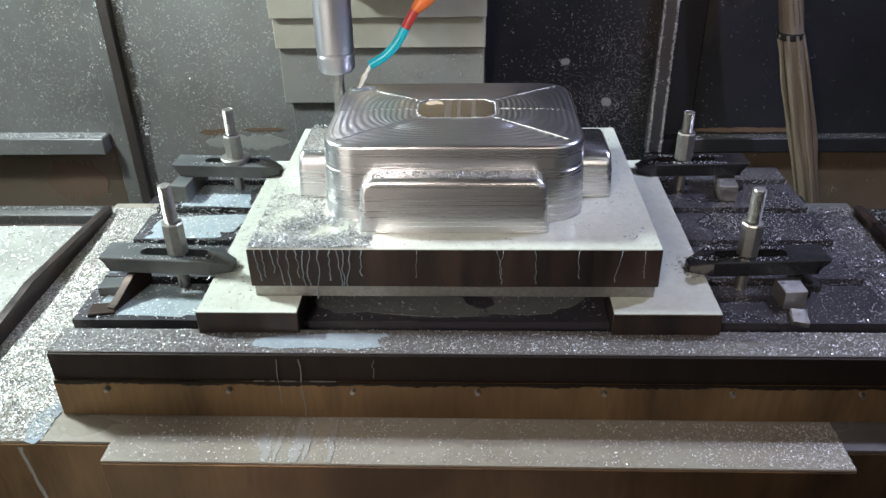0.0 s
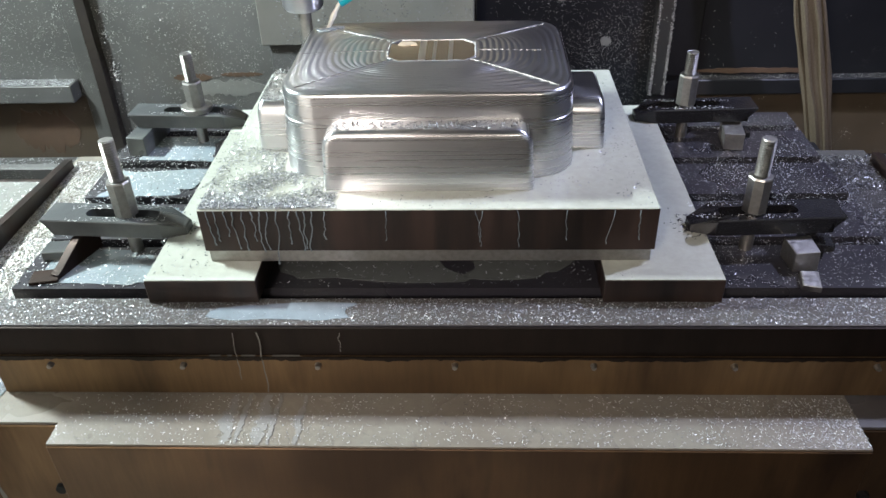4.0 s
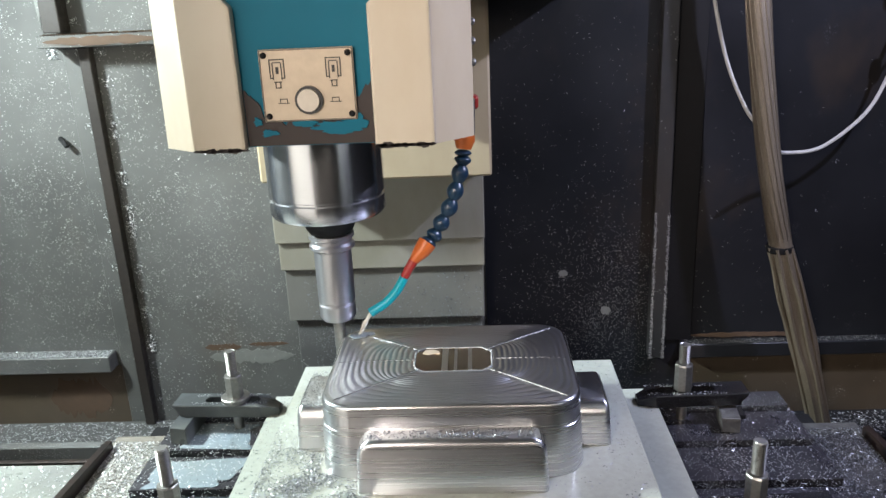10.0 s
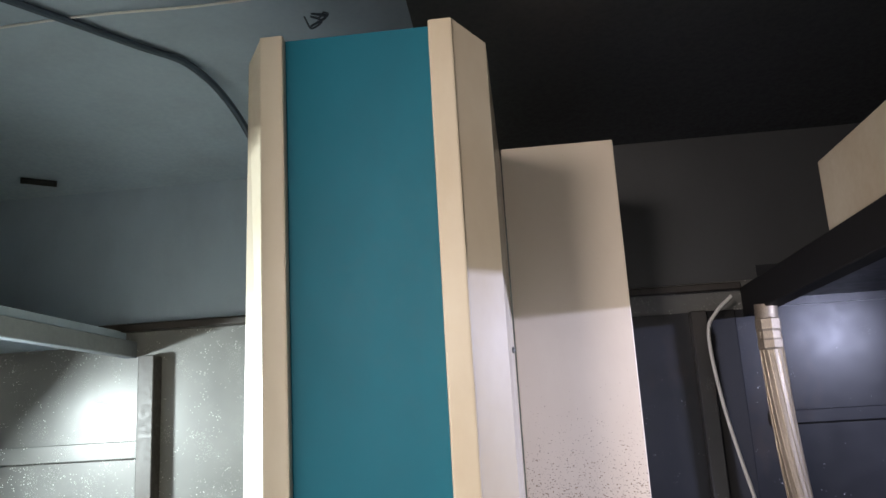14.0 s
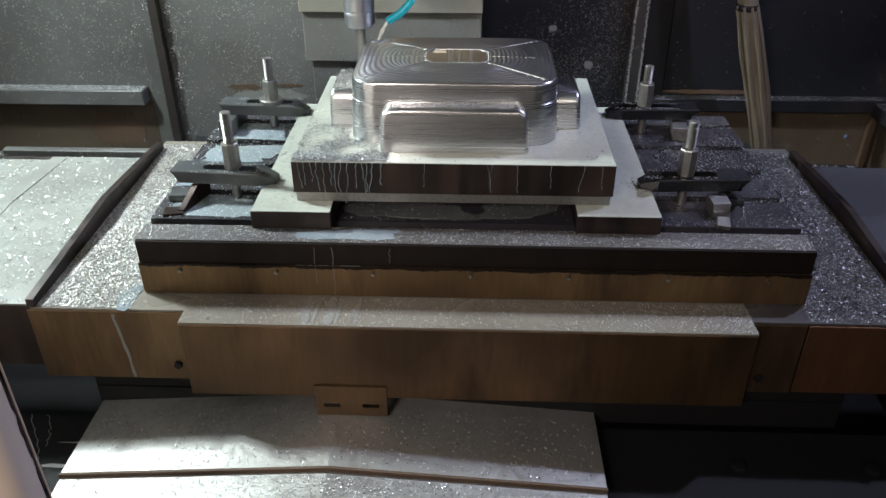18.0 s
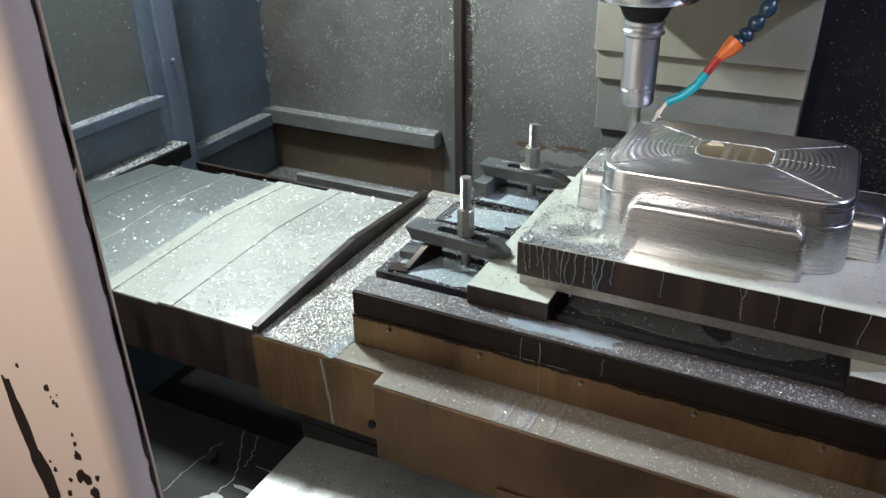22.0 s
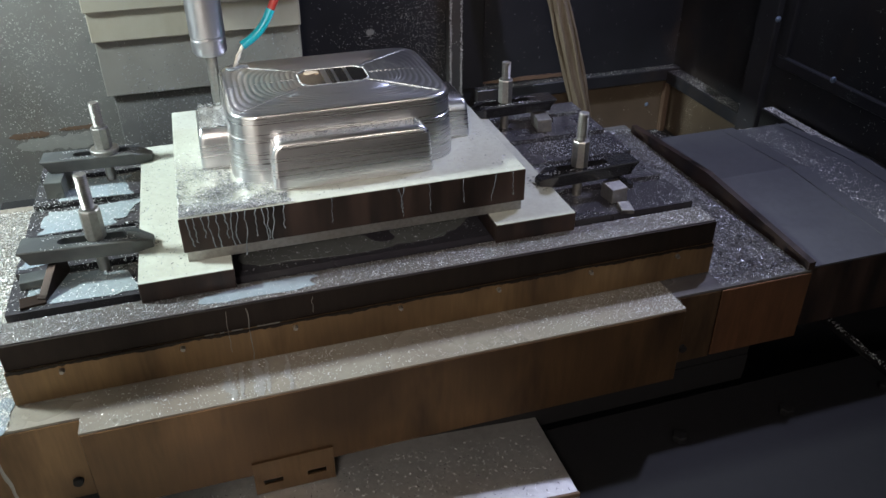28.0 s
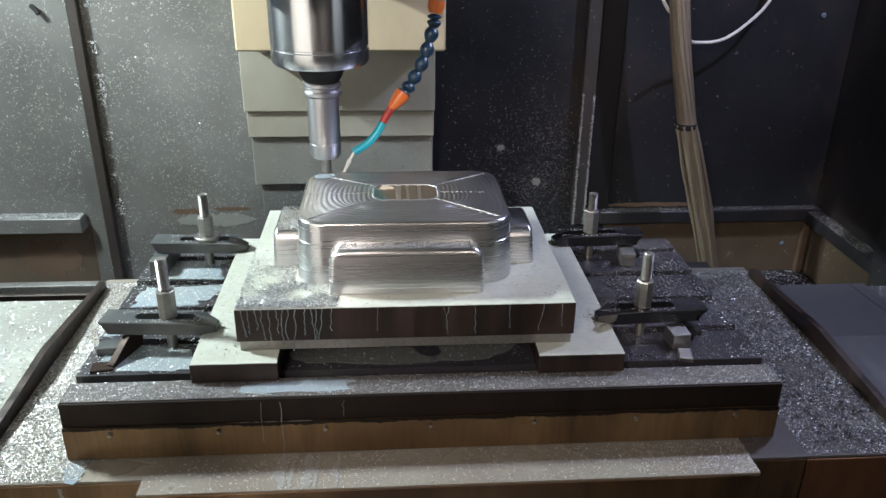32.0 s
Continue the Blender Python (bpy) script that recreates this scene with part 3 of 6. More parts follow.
# ---- sliding doors ----


def island(cx, cz, rx, rz, seed, n=18, skew=0.3):
    """A small patch with a broken outline."""
    pts = []
    for k in range(n):
        a = 2 * math.pi * k / n
        r = 1 + 0.5 * noise.noise((math.cos(a) * 1.3, math.sin(a) * 1.3, seed)) + 0.3 * noise.noise((math.cos(a) * 4, math.sin(a) * 4, seed + 3))
        pts.append((cx + rx * r * math.cos(a) + skew * rz * math.sin(a), cz + rz * r * math.sin(a)))
    return pts


def sliding_door(name, edge, outer, y, z0, mat, label):
    """A flat sheet door; y is its far face."""
    t = thing(name, label, "door")
    s = 1 if outer > edge else -1
    lo, hi = min(edge, outer), max(edge, outer)
    part("panel", box((lo, y - 0.034, z0), (hi, y, 1.75), 0.002, 2), mat, t)
    return t


left_door = thing("sliding_door", "salmon-cream painted sheet door slid open, paint chipped", "door")
ROLL = [(-0.416, -0.504), (-0.4095, -0.5015), (-0.405, -0.497), (-0.4025, -0.490), (-0.402, -0.470)]
part("panel", prism([(-1.45, -0.470), (-1.45, -0.504)] + ROLL, "z", -0.75, 1.75), M_DOOR, left_door, "", True)
part("edge_lip", box((-0.4055, -0.4695, -0.74), (-0.4005, -0.4665, 1.74), 0.0006), M_DOOR_EDGE, left_door, "yellowed turned edge")
rnd = random.Random(77)
CHIPS = [(-0.427, 0.26, 9), (-0.426, 0.246, 9), (-0.421, 0.22, 7), (-0.464, 0.177, 5), (-0.46, 0.163, 3), (-0.428, 0.125, 6), (-0.448, 0.132, 3), (-0.45, 0.107, 7), (-0.454, 0.082, 10), (-0.445, 0.083, 8), (-0.431, 0.089, 5), (-0.44, 0.067, 9), (-0.432, 0.056, 6), (-0.478, 0.051, 5)]
CHIPS += [(-0.440 - abs(rnd.gauss(0, 0.03)) - 0.004, rnd.uniform(-0.3, 0.2), rnd.uniform(1, 4)) for _ in range(26)]
for k, (x, z, r) in enumerate(CHIPS):
    y = -0.504 + 0.25 * max(0.0, x + 0.432)
    part("paint_chip", prism(island(x, z + 0.01, r * 0.00058, r * 0.00085, k * 1.3), "y", y - 0.0006, y + 0.0025), M_PRIMER, left_door)
for k in range(70):
    z = -0.45 + 1.9 * ((k * 0.618) % 1.0)
    part("chipped_edge", prism(island(-0.4712, z, rnd.uniform(0.0008, 0.0022), rnd.uniform(0.012, 0.04), k * 2.1, 18, 0.0), "x", -0.4022, -0.4012), M_PRIMER, left_door)
part("bare_patch", prism(island(-0.507, 0.085, 0.011, 0.075, 5.5, 40, -0.12), "y", -0.5050, -0.5035), M_PRIMER, left_door, "bare brown patch where the paint is gone")
right_door = sliding_door("sliding_door", 0.405, 1.15, -0.40, 0.273, M_DOOR_R, "pale cream painted sheet door slid open, dirty lower edge")
part("bottom_fold", box((0.406, -0.4355, 0.2735), (1.149, -0.4342, 0.295)), M_DOOR_R, right_door)

# ---- column covers behind the head ----
column = thing("column_cover", "cream and grey telescopic sheet cover on the machine column", "cover")
part("carriage_box", box((-0.415, 0.84, 0.307), (0.045, 1.07, 0.66), 0.004), M_CARRIAGE, column, "cream box below the head with chipped edge")
for k, (x0, x1, z0, z1, y0, mat) in enumerate(((-0.430, 0.0285, 0.1446, 0.318, 0.950, M_COLUMN), (-0.426, 0.0265, 0.0783, 0.150, 0.960, M_COLUMN), (-0.4217, 0.0243, -0.048, 0.0835, 0.971, M_COLUMN_G), (-0.409, 0.0223, -0.46, -0.043, 0.983, M_WALL))):
    part("cover_sheet", box((x0, y0, z0), (x1, 1.07, z1), 0.002), mat, column)

# ---- spindle head ----
HB, HT, HF = 0.505, 1.40, 0.15
head = thing("milling_machine", "cream milling machine head with teal strip and chipped paint", "machine")
# side shells with a chamfer to the front and a sloping top edge
def shell(xs):
    """A folded sheet shell: plan points from the inner front edge round to the back."""
    bm = bmesh.new()
    rings = []
    for z in (HB, HB + 0.004, HT - 0.03, HT):
        taper = 0.014 * (z - HB) / (HT - HB)
        rings.append([bm.verts.new((x + (taper if x < -0.3 else 0), y, z - (0.02 if (z == HT and k >= 2) else 0))) for k, (x, y) in enumerate(xs)])
    n = len(xs)
    for a, b in zip(rings, rings[1:]):
        for k in range(n):
            bm.faces.new((a[k], a[(k + 1) % n], b[(k + 1) % n], b[k]))
    bm.faces.new(rings[0])
    bm.faces.new(rings[-1][::-1])
    bmesh.ops.recalc_face_normals(bm, faces=bm.faces)
    return bm


def front_panel(pts):
    return prism(pts, "y", HF, HF + 0.03, 0.003)


part("side_shell", shell([(-0.25, HF + 0.031), (-0.286, HF + 0.002), (-0.328, HF + 0.034), (-0.328, 0.70), (-0.25, 0.70)]), M_CREAM, head)
part("side_shell", shell([(-0.065, HF + 0.031), (-0.030, HF + 0.002), (0.013, HF + 0.045), (0.013, 0.70), (-0.065, 0.70)]), M_CREAM, head)
part("front_panel", front_panel([(-0.288, HB), (-0.231, HB), (-0.231, 0.652), (-0.254, 0.677), (-0.256, HT), (-0.288, HT)]), M_CREAM, head)
part("front_panel", front_panel([(-0.092, HB), (-0.028, HB), (-0.028, HT), (-0.060, HT), (-0.062, 0.675), (-0.092, 0.650)]), M_CREAM, head)
teal = part("teal_strip", box((-0.2605, HF + 0.012, HB + 0.002), (-0.0555, HF + 0.05, HT - 0.004)), M_TEAL, head, "teal painted strip, chipped at its foot")
part("head_core", box((-0.30, HF + 0.0505, HB + 0.012), (0.0, 0.80, HT - 0.03)), M_CREAM, head)


def ragged(x0, x1, z0, z1, seed, n=70, jag=0.004):
    """A flat patch with a ragged upper edge."""
    pts = [(x0, z0), (x1, z0)]
    for k in range(n + 1):
        x = x1 + (x0 - x1) * k / n
        r = noise.noise((x * 60, seed, 0)) * jag + noise.noise((x * 190, seed, 4)) * jag * 0.7 + noise.noise((x * 500, seed, 7)) * jag * 0.4
        pts.append((x, max(z0 + 0.0005, z1(k / n) + r)))
    return pts


def flake(cx, cz, rx, rz, seed, n=44):
    """An island of paint with a broken outline."""
    pts = []
    for k in range(n):
        a = 2 * math.pi * k / n
        r = 1 + 0.5 * noise.noise((math.cos(a) * 1.3, math.sin(a) * 1.3, seed)) + 0.35 * noise.noise((math.cos(a) * 4, math.sin(a) * 4, seed + 3))
        pts.append((cx + rx * r * math.cos(a), cz + rz * r * math.sin(a)))
    return pts


def bare_edge(u):
    """How high the paint is gone, across the strip: high at both sides of the label plate."""
    rise = max(0.0, (0.16 - u) / 0.16, (u - 0.86) / 0.14)
    return HB + 0.030 + 0.034 * rise ** 0.6


part("bare_patch", prism(ragged(-0.2298, -0.0932, HB + 0.003, bare_edge, 3.3, 90, 0.009), "y", HF + 0.010, HF + 0.0118), M_PRIMER, teal, "bare brown patch where paint has chipped off")
for q, (cx, cz, rx, rz, sd) in enumerate(((-0.135, 0.021, 0.030, 0.007, 1.5), (-0.113, 0.025, 0.012, 0.009, 4.1), (-0.205, 0.017, 0.009, 0.004, 7.7), (-0.217, 0.029, 0.004, 0.005, 9.2), (-0.165, 0.027, 0.012, 0.004, 2.6))):
    part("paint_flake", prism(flake(cx, HB + cz, rx, rz, sd), "y", HF + 0.0085 - 0.0003 * q, HF + 0.0097), M_TEAL, teal)
for k in range(22):
    x = (-0.284 + 0.006 * k) if k < 9 else (-0.089 + 0.0048 * (k - 9))
    part("chipped_edge", prism(flake(x, HB + 0.0008, 0.0035 + 0.0025 * (k % 3), 0.0012 + 0.0006 * (k % 4), k * 1.7, 20), "y", HF - 0.0006, HF + 0.0030), M_PRIMER, head)

label_plate = part("label_plate", box((-0.2085, HF + 0.006, 0.534), (-0.1095, HF + 0.0082, 0.609), 0.0008), M_PLATE, head, "tan metal label plate with two tool symbols")
for x, z in ((-0.203, 0.603), (-0.115, 0.603), (-0.203, 0.540), (-0.115, 0.540)):
    bm = bmesh.new()
    bmesh.ops.create_uvsphere(bm, u_segments=10, v_segments=6, radius=0.0034, matrix=Matrix.Translation((x, HF + 0.0055, z)))
    part("rivet", bm, M_SHADOW, label_plate)
bm = bmesh.new()
bmesh.ops.create_cone(bm, cap_ends=True, segments=32, radius1=0.0125, radius2=0.0115, depth=0.007, matrix=Matrix.Translation((-0.159, HF + 0.0025, 0.556)) @ Matrix.Rotation(radians(90), 4, "X"))
part("button", bm, M_WHITE, label_plate, "white round push button")
bm = bmesh.new()
bmesh.ops.create_cone(bm, cap_ends=True, segments=32, radius1=0.0148, radius2=0.0148, depth=0.004, matrix=Matrix.Translation((-0.159, HF + 0.0045, 0.556)) @ Matrix.Rotation(radians(90), 4, "X"))
part("button_ring", bm, M_INK, label_plate)


bm = bmesh.new()
for x0, z0, x1, z1 in ((-0.2075, 0.6075, -0.1105, 0.6081), (-0.2075, 0.5349, -0.1105, 0.5355), (-0.2075, 0.5356, -0.2069, 0.6074), (-0.1111, 0.5356, -0.1105, 0.6074)):
    add_box(bm, (x0, HF + 0.0053, z0), (x1, HF + 0.0058, z1))
part("border_line", bm, M_INK, label_plate)


def symbol(cx, cz):
    bm = bmesh.new()
    y0, y1 = HF + 0.0052, HF + 0.0058
    for x0, z0, x1, z1 in ((-8, 12, 8, 11), (-8, -8, -7, 12), (7, -8, 8, 12), (-8, -8, -4, -7), (4, -8, 8, -7), (-4, 8, 4, 9), (-5, -9, -4, 8), (4, -9, 5, 8), (-1.5, -3, 1.5, 4), (-4, -12, 4, -11), (-3, -18, -2, -12), (2, -18, 3, -12), (-3, -18, 3, -17)):
        add_box(bm, (cx + x0 * 0.001, y0, cz + min(z0, z1) * 0.001), (cx + x1 * 0.001, y1, cz + max(z0, z1) * 0.001))
    return bm


part("tool_symbol", symbol(-0.190, 0.587), M_INK, label_plate)
part("tool_symbol", symbol(-0.131, 0.587), M_INK, label_plate)
for cx in (-0.186, -0.131):
    bm = bmesh.new()
    for x0, z0, x1, z1 in ((-6, 0, 6, 0.7), (-4, 0.7, -3.3, 5), (3.3, 0.7, 4, 5), (-4, 4.3, 4, 5)):
        add_box(bm, (cx + x0 * 0.001, HF + 0.0052, 0.553 + z0 * 0.001), (cx + x1 * 0.001, HF + 0.0058, 0.553 + z1 * 0.001))
    part("clamp_symbol", bm, M_INK, label_plate)
for y, z in ((0.30, 0.60), (0.30, 0.575), (0.36, 0.62), (0.435, 0.985)):
    bm = bmesh.new()
    bmesh.ops.create_uvsphere(bm, u_segments=10, v_segments=6, radius=0.005, matrix=Matrix.Translation((0.0135, y, z)))
    part("screw", bm, M_STUD, head)

drive_box = thing("drive_cabinet", "cream painted sheet box, rust-spotted towards its foot", "cabinet")
part("body", box((0.018, 0.671, 0.655), (0.228, 1.06, 1.392), 0.004, 2), M_BOX, drive_box)
part("front_panel", box((0.016, 0.667, 0.652), (0.230, 0.6708, 1.394), 0.0015), M_BOX, drive_box)
part("bottom_flange", box((0.020, 0.672, 0.648), (0.226, 1.05, 0.6548)), M_RUST, drive_box, "rusty folded bottom flange")

SX, SY = -0.19, 0.365
spindle = thing("spindle_nose", "polished round steel spindle nose under the head", "spindle", (SX, SY, 0))
part("nose_ring", lathe([(0.06, 0.53), (0.0785, 0.525), (0.0785, 0.407), (0.0760, 0.4055), (0.0760, 0.403), (0.0785, 0.4015), (0.0785, 0.382), (0.075, 0.377), (0.045, 0.375), (0.03, 0.374)], n=64), M_CHROME, spindle, "", True)
part("drive_cone", lathe([(0.047, 0.376), (0.046, 0.371), (0.036, 0.362), (0.034, 0.356), (0.028, 0.346)], n=32), M_SHADOW, spindle, "", True)
holder = thing("tool_holder", "steel collet holder with an end mill clamped in it", "tool holder", (SX, SY, 0))
part("flange", lathe([(0.024, 0.348), (0.0315, 0.346), (0.0315, 0.341), (0.028, 0.338), (0.028, 0.334), (0.0315, 0.331), (0.0315, 0.326), (0.0255, 0.322)], n=40), M_HOLDER, holder, "", True)
part("shank", lathe([(0.0262, 0.3235), (0.0262, 0.247), (0.0246, 0.2455), (0.0246, 0.243), (0.0262, 0.2415)], n=40), M_HOLDER, holder, "", True)
part("collet_nut", lathe([(0.0258, 0.243), (0.0258, 0.223), (0.022, 0.218), (0.012, 0.217)], n=40), M_HOLDER, holder, "", True)


def end_mill():
    bm = bmesh.new()
    n, rings = 24, []
    for k in range(22):
        z = 0.2185 - k * 0.0047
        flute = 0.0 if z > 0.175 else 1.0
        ring = []
        for j in range(n):
            a = 2 * math.pi * j / n
            r = 0.0084 - flute * 0.0018 * (0.5 + 0.5 * math.cos(4 * (a + (0.206 - z) * 45)))
            ring.append(bm.verts.new((r * math.cos(a), r * math.sin(a), z)))
        rings.append(ring)
    for a, b in zip(rings, rings[1:]):
        for j in range(n):
            bm.faces.new((a[j], a[(j + 1) % n], b[(j + 1) % n], b[j]))
    bm.faces.new(rings[0])
    bm.faces.new(rings[-1])
    bmesh.ops.recalc_face_normals(bm, faces=bm.faces)
    return bm


part("end_mill", end_mill(), M_STUD, holder, "fluted carbide end mill", True)

# ---- coolant line ----
NOZ = [(0.008, 0.42, 0.512), (0.0, 0.415, 0.47), (-0.006, 0.41, 0.425), (-0.022, 0.40, 0.375), (-0.045, 0.39, 0.335), (-0.062, 0.38, 0.315)]
coolant = thing("coolant_hose", "jointed blue coolant hose with orange ends and turquoise tip", "hose")
bm = bmesh.new()
bmesh.ops.create_cone(bm, cap_ends=True, segments=16, radius1=0.010, radius2=0.011, depth=0.05, matrix=Matrix.Translation((0.004, 0.42, 0.49)))
part("base_fitting", bm, M_STUD, coolant)
line = smooth_path([(-0.003, 0.413, 0.446)] + NOZ[2:], 14)
part("orange_collar", tube([(0.0, 0.416, 0.467), (-0.001, 0.415, 0.458), (-0.0025, 0.4135, 0.447)], [0.0135, 0.0145, 0.0105], 16), M_ORANGE, coolant, "orange plastic collar", True)
count = 8
for k in range(count):
    i0 = int(len(line) * (k + 0.12) / (count + 0.4))
    i1 = int(len(line) * (k + 1.1) / (count + 0.4))
    seg = line[i0:i1 + 1]
    m = len(seg)
    part("hose_joint", tube(seg, [0.0058 + 0.0064 * math.sin(math.pi * min(1, (j + 0.25) / (m - 0.6))) for j in range(m)], 14), M_BLUE, coolant, "", True)
part("orange_nozzle", tube([(-0.058, 0.383, 0.321), (-0.066, 0.378, 0.311), (-0.080, 0.372, 0.296)], [0.0135, 0.012, 0.006], 16), M_ORANGE, coolant, "orange plastic nozzle", True)
part("red_sleeve", tube([(-0.0785, 0.372, 0.298), (-0.088, 0.368, 0.283), (-0.094, 0.366, 0.272)], [0.0068, 0.0062, 0.0058], 12), M_RED, coolant, "red plastic sleeve", True)
TIP = smooth_path([(-0.092, 0.366, 0.276), (-0.103, 0.363, 0.258), (-0.120, 0.359, 0.241), (-0.142, 0.355, 0.228)], 6)
part("turquoise_tip", tube(TIP, 0.0066, 14), M_TUBE, coolant, "bent turquoise tube tip", True)
part("red_valve", box((0.004, 0.45, 0.496), (0.020, 0.478, 0.514), 0.003), M_RED, coolant, "red valve handle")
STREAM = smooth_path([(-0.141, 0.355, 0.2285), (-0.150, 0.352, 0.214), (-0.157, 0.350, 0.200), (-0.163, 0.349, 0.190)], 6)
rnd = random.Random(4)
stream = tagged(link("coolant_stream", tube(STREAM, [0.0032 + rnd.uniform(-0.0008, 0.0008) for _ in STREAM], 10), M_COOLANT, None, "", True), "milky coolant jet falling from the nozzle", "liquid")

# ---- hose and cables on the right ----
HOSE = [(0.543, 0.925, 1.09), (0.543, 0.93, 1.03), (0.548, 0.93, 0.835), (0.560, 0.93, 0.66), (0.580, 0.93, 0.50), (0.612, 0.93, 0.30), (0.648, 0.93, 0.13), (0.676, 0.93, 0.03), (0.714, 0.93, -0.10), (0.758, 0.93, -0.25), (0.79, 0.93, -0.368)]
conduit = thing("metal_hose", "braided metal conduit hanging from a brass nut", "hose")
part("braid", tube(smooth_path(HOSE, 8), 0.0235, 18), M_BRAID, conduit, "", True)
for k in range(14):
    a, wire = 2 * math.pi * k / 14, []
    for j, p in enumerate(smooth_path(HOSE[1:7], 8)):
        b = a + 0.05 * j
        wire.append((p.x + 0.0232 * math.cos(b), p.y + 0.0232 * math.sin(b), p.z))
    part("braid_wire", tube(wire, 0.0012, 5), M_WIRE, conduit, "", True)
part("nut", lathe([(0.0235, 1.06), (0.0262, 1.056), (0.0262, 1.036), (0.0243, 1.031), (0.0243, 1.016), (0.0258, 1.012), (0.0258, 0.997), (0.0236, 0.993)], (0.543, 0.928), 8), M_BRAID, conduit, "brass hose nut")
rnd = random.Random(11)
for k in range(9):
    a = 2 * math.pi * k / 9
    ex, ey = 0.0245 * math.cos(a), 0.0245 * math.sin(a)
    jit = [rnd.uniform(-0.004, 0.004) for _ in range(4)]
    part("loose_strand", tube(smooth_path([(0.650 + ex, 0.93 + ey, 0.112), (0.668 + ex * 1.1 + jit[0], 0.93 + ey * 1.1, 0.055), (0.687 + ex * 1.15 + jit[1], 0.93 + ey * 1.1, -0.01), (0.719 + ex * 1.1 + jit[2], 0.93 + ey, -0.115), (0.742 + ex + jit[3], 0.93 + ey, -0.19), (0.786 + ex * 0.9, 0.93 + ey * 0.9, -0.35)], 6), 0.0042, 6), M_BRAID, conduit, "frayed braid strand", True)
part("tie", lathe([(0.026, 0.115), (0.027, 0.112), (0.027, 0.104), (0.026, 0.101)], (0.650, 0.93), 18), M_SHADOW, conduit)

cable = tagged(link("cable", tube(smooth_path([(0.50, 1.02, 1.125), (0.462, 1.02, 1.09), (0.440, 1.02, 1.04), (0.452, 1.02, 0.89), (0.489, 1.02, 0.70), (0.535, 1.02, 0.51), (0.575, 0.99, 0.40), (0.60, 0.96, 0.36)], 8), 0.0040, 8), M_CABLE, None, "", True), "thin pale grey cable hanging along the wall", "cable")
cable2 = tagged(link("cable", tube(smooth_path([(0.632, 0.955, 0.315), (0.671, 0.99, 0.30), (0.746, 1.0, 0.308), (0.826, 1.0, 0.374), (0.863, 1.0, 0.449), (0.884, 1.0, 0.525), (0.905, 1.0, 0.60), (0.912, 1.0, 0.69), (0.90, 1.03, 0.82), (0.88, 1.06, 0.95)], 8), 0.0040, 8), M_CABLE, None, "", True), "thin pale cable in a loose loop, taped in places", "cable")
cable3 = tagged(link("cable", tube(smooth_path([(0.884, 0.99, 0.525), (0.915, 0.99, 0.56), (0.948, 0.99, 0.61), (0.952, 1.0, 0.66), (0.945, 1.04, 0.75), (0.93, 1.06, 0.9)], 8), 0.0036, 8), M_CABLE, None, "", True), "thin pale cable branching from a loop", "cable")
tagged(link("cable_tag", box((0.885, 0.985, 0.648), (0.925, 0.993, 0.672), 0.002), M_YELLOW), "small yellow tag on a cable", "tag")
for p in ((0.884, 0.998, 0.528), (0.950, 0.992, 0.635)):
    tagged(link("cable_tape", lathe([(0.006, -0.018), (0.011, -0.012), (0.011, 0.012), (0.006, 0.018)], n=10), M_CABLE), "grey tape wrapped round a cable", "tape").location = p
tagged(link("cable", tube(smooth_path([(-0.80, 0.20, 1.585), (-0.62, 0.42, 1.568), (-0.54, 0.52, 1.556), (-0.50, 0.66, 1.50), (-0.46, 0.80, 1.35), (-0.43, 0.85, 1.22)], 8), 0.007, 8), M_CABLE_D, None, "", True), "dark blue cable under the roof", "cable")
tagged(link("cable", tube(smooth_path([(-1.0, 0.36, 1.580), (-0.68, 0.34, 1.579), (-0.45, 0.35, 1.580), (-0.30, 0.335, 1.579), (-0.20, 0.30, 1.584)], 8), 0.0022, 8), M_CABLE, None, "", True), "thin wire tied along the roof", "cable")

def rounded(cx, cy, hx, hy, r, n=8):
    out = []
    for sx, sy, a0 in ((1, 1, 0), (-1, 1, 90), (-1, -1, 180), (1, -1, 270)):
        for k in range(n + 1):
            a = radians(a0 + 90 * k / n)
            out.append((cx + sx * (hx - r) + r * math.cos(a), cy + sy * (hy - r) + r * math.sin(a)))
    return out


rnd = random.Random(91)
tagged(link("wire_tangle", tube(smooth_path([(-0.27 + rnd.uniform(-0.02, 0.02), 0.385 + rnd.uniform(-0.02, 0.02), 1.572 - rnd.uniform(0, 0.03)) for _ in range(12)], 6), 0.0018, 6), M_CABLE_D), "tangle of thin dark wire under the roof", "wire")


# ---- flood lamps ----


def work_lamp(eye, target):
    t = thing("work_lamp", "square white flood lamp in a dark housing, switched on", "lamp", (0, 0, 0), "work lamps")
    t.matrix_world = look(eye, target)
    part("housing", box((-0.108, -0.072, 0.004), (0.108, 0.072, 0.028), 0.008, 2), M_SHADOW, t)
    part("glass", prism(rounded(0, 0, 0.094, 0.058, 0.01, 4), "z", 0.0005, 0.0035), M_LAMP, t)
    for x0, y0, x1, y1 in ((-0.106, -0.070, 0.106, -0.061), (-0.106, 0.061, 0.106, 0.070), (-0.106, -0.0605, -0.097, 0.0605), (0.097, -0.0605, 0.106, 0.0605)):
        part("bezel", box((x0, y0, -0.003), (x1, y1, 0.0038), 0.0015), M_STUD, t, "thin bright metal bezel")
    part("bracket", box((-0.02, -0.02, 0.029), (0.02, 0.02, 0.05), 0.003), M_SHADOW, t)
    return t


work_lamp((-1.382, 0.452, 0.893), (-0.70, 0.44, 0.42))
work_lamp((0.992, 0.43, 1.076), (0.25, 0.47, 0.55))

# ---- table ----
TL, TD, TH = 0.5, 0.51, 0.092


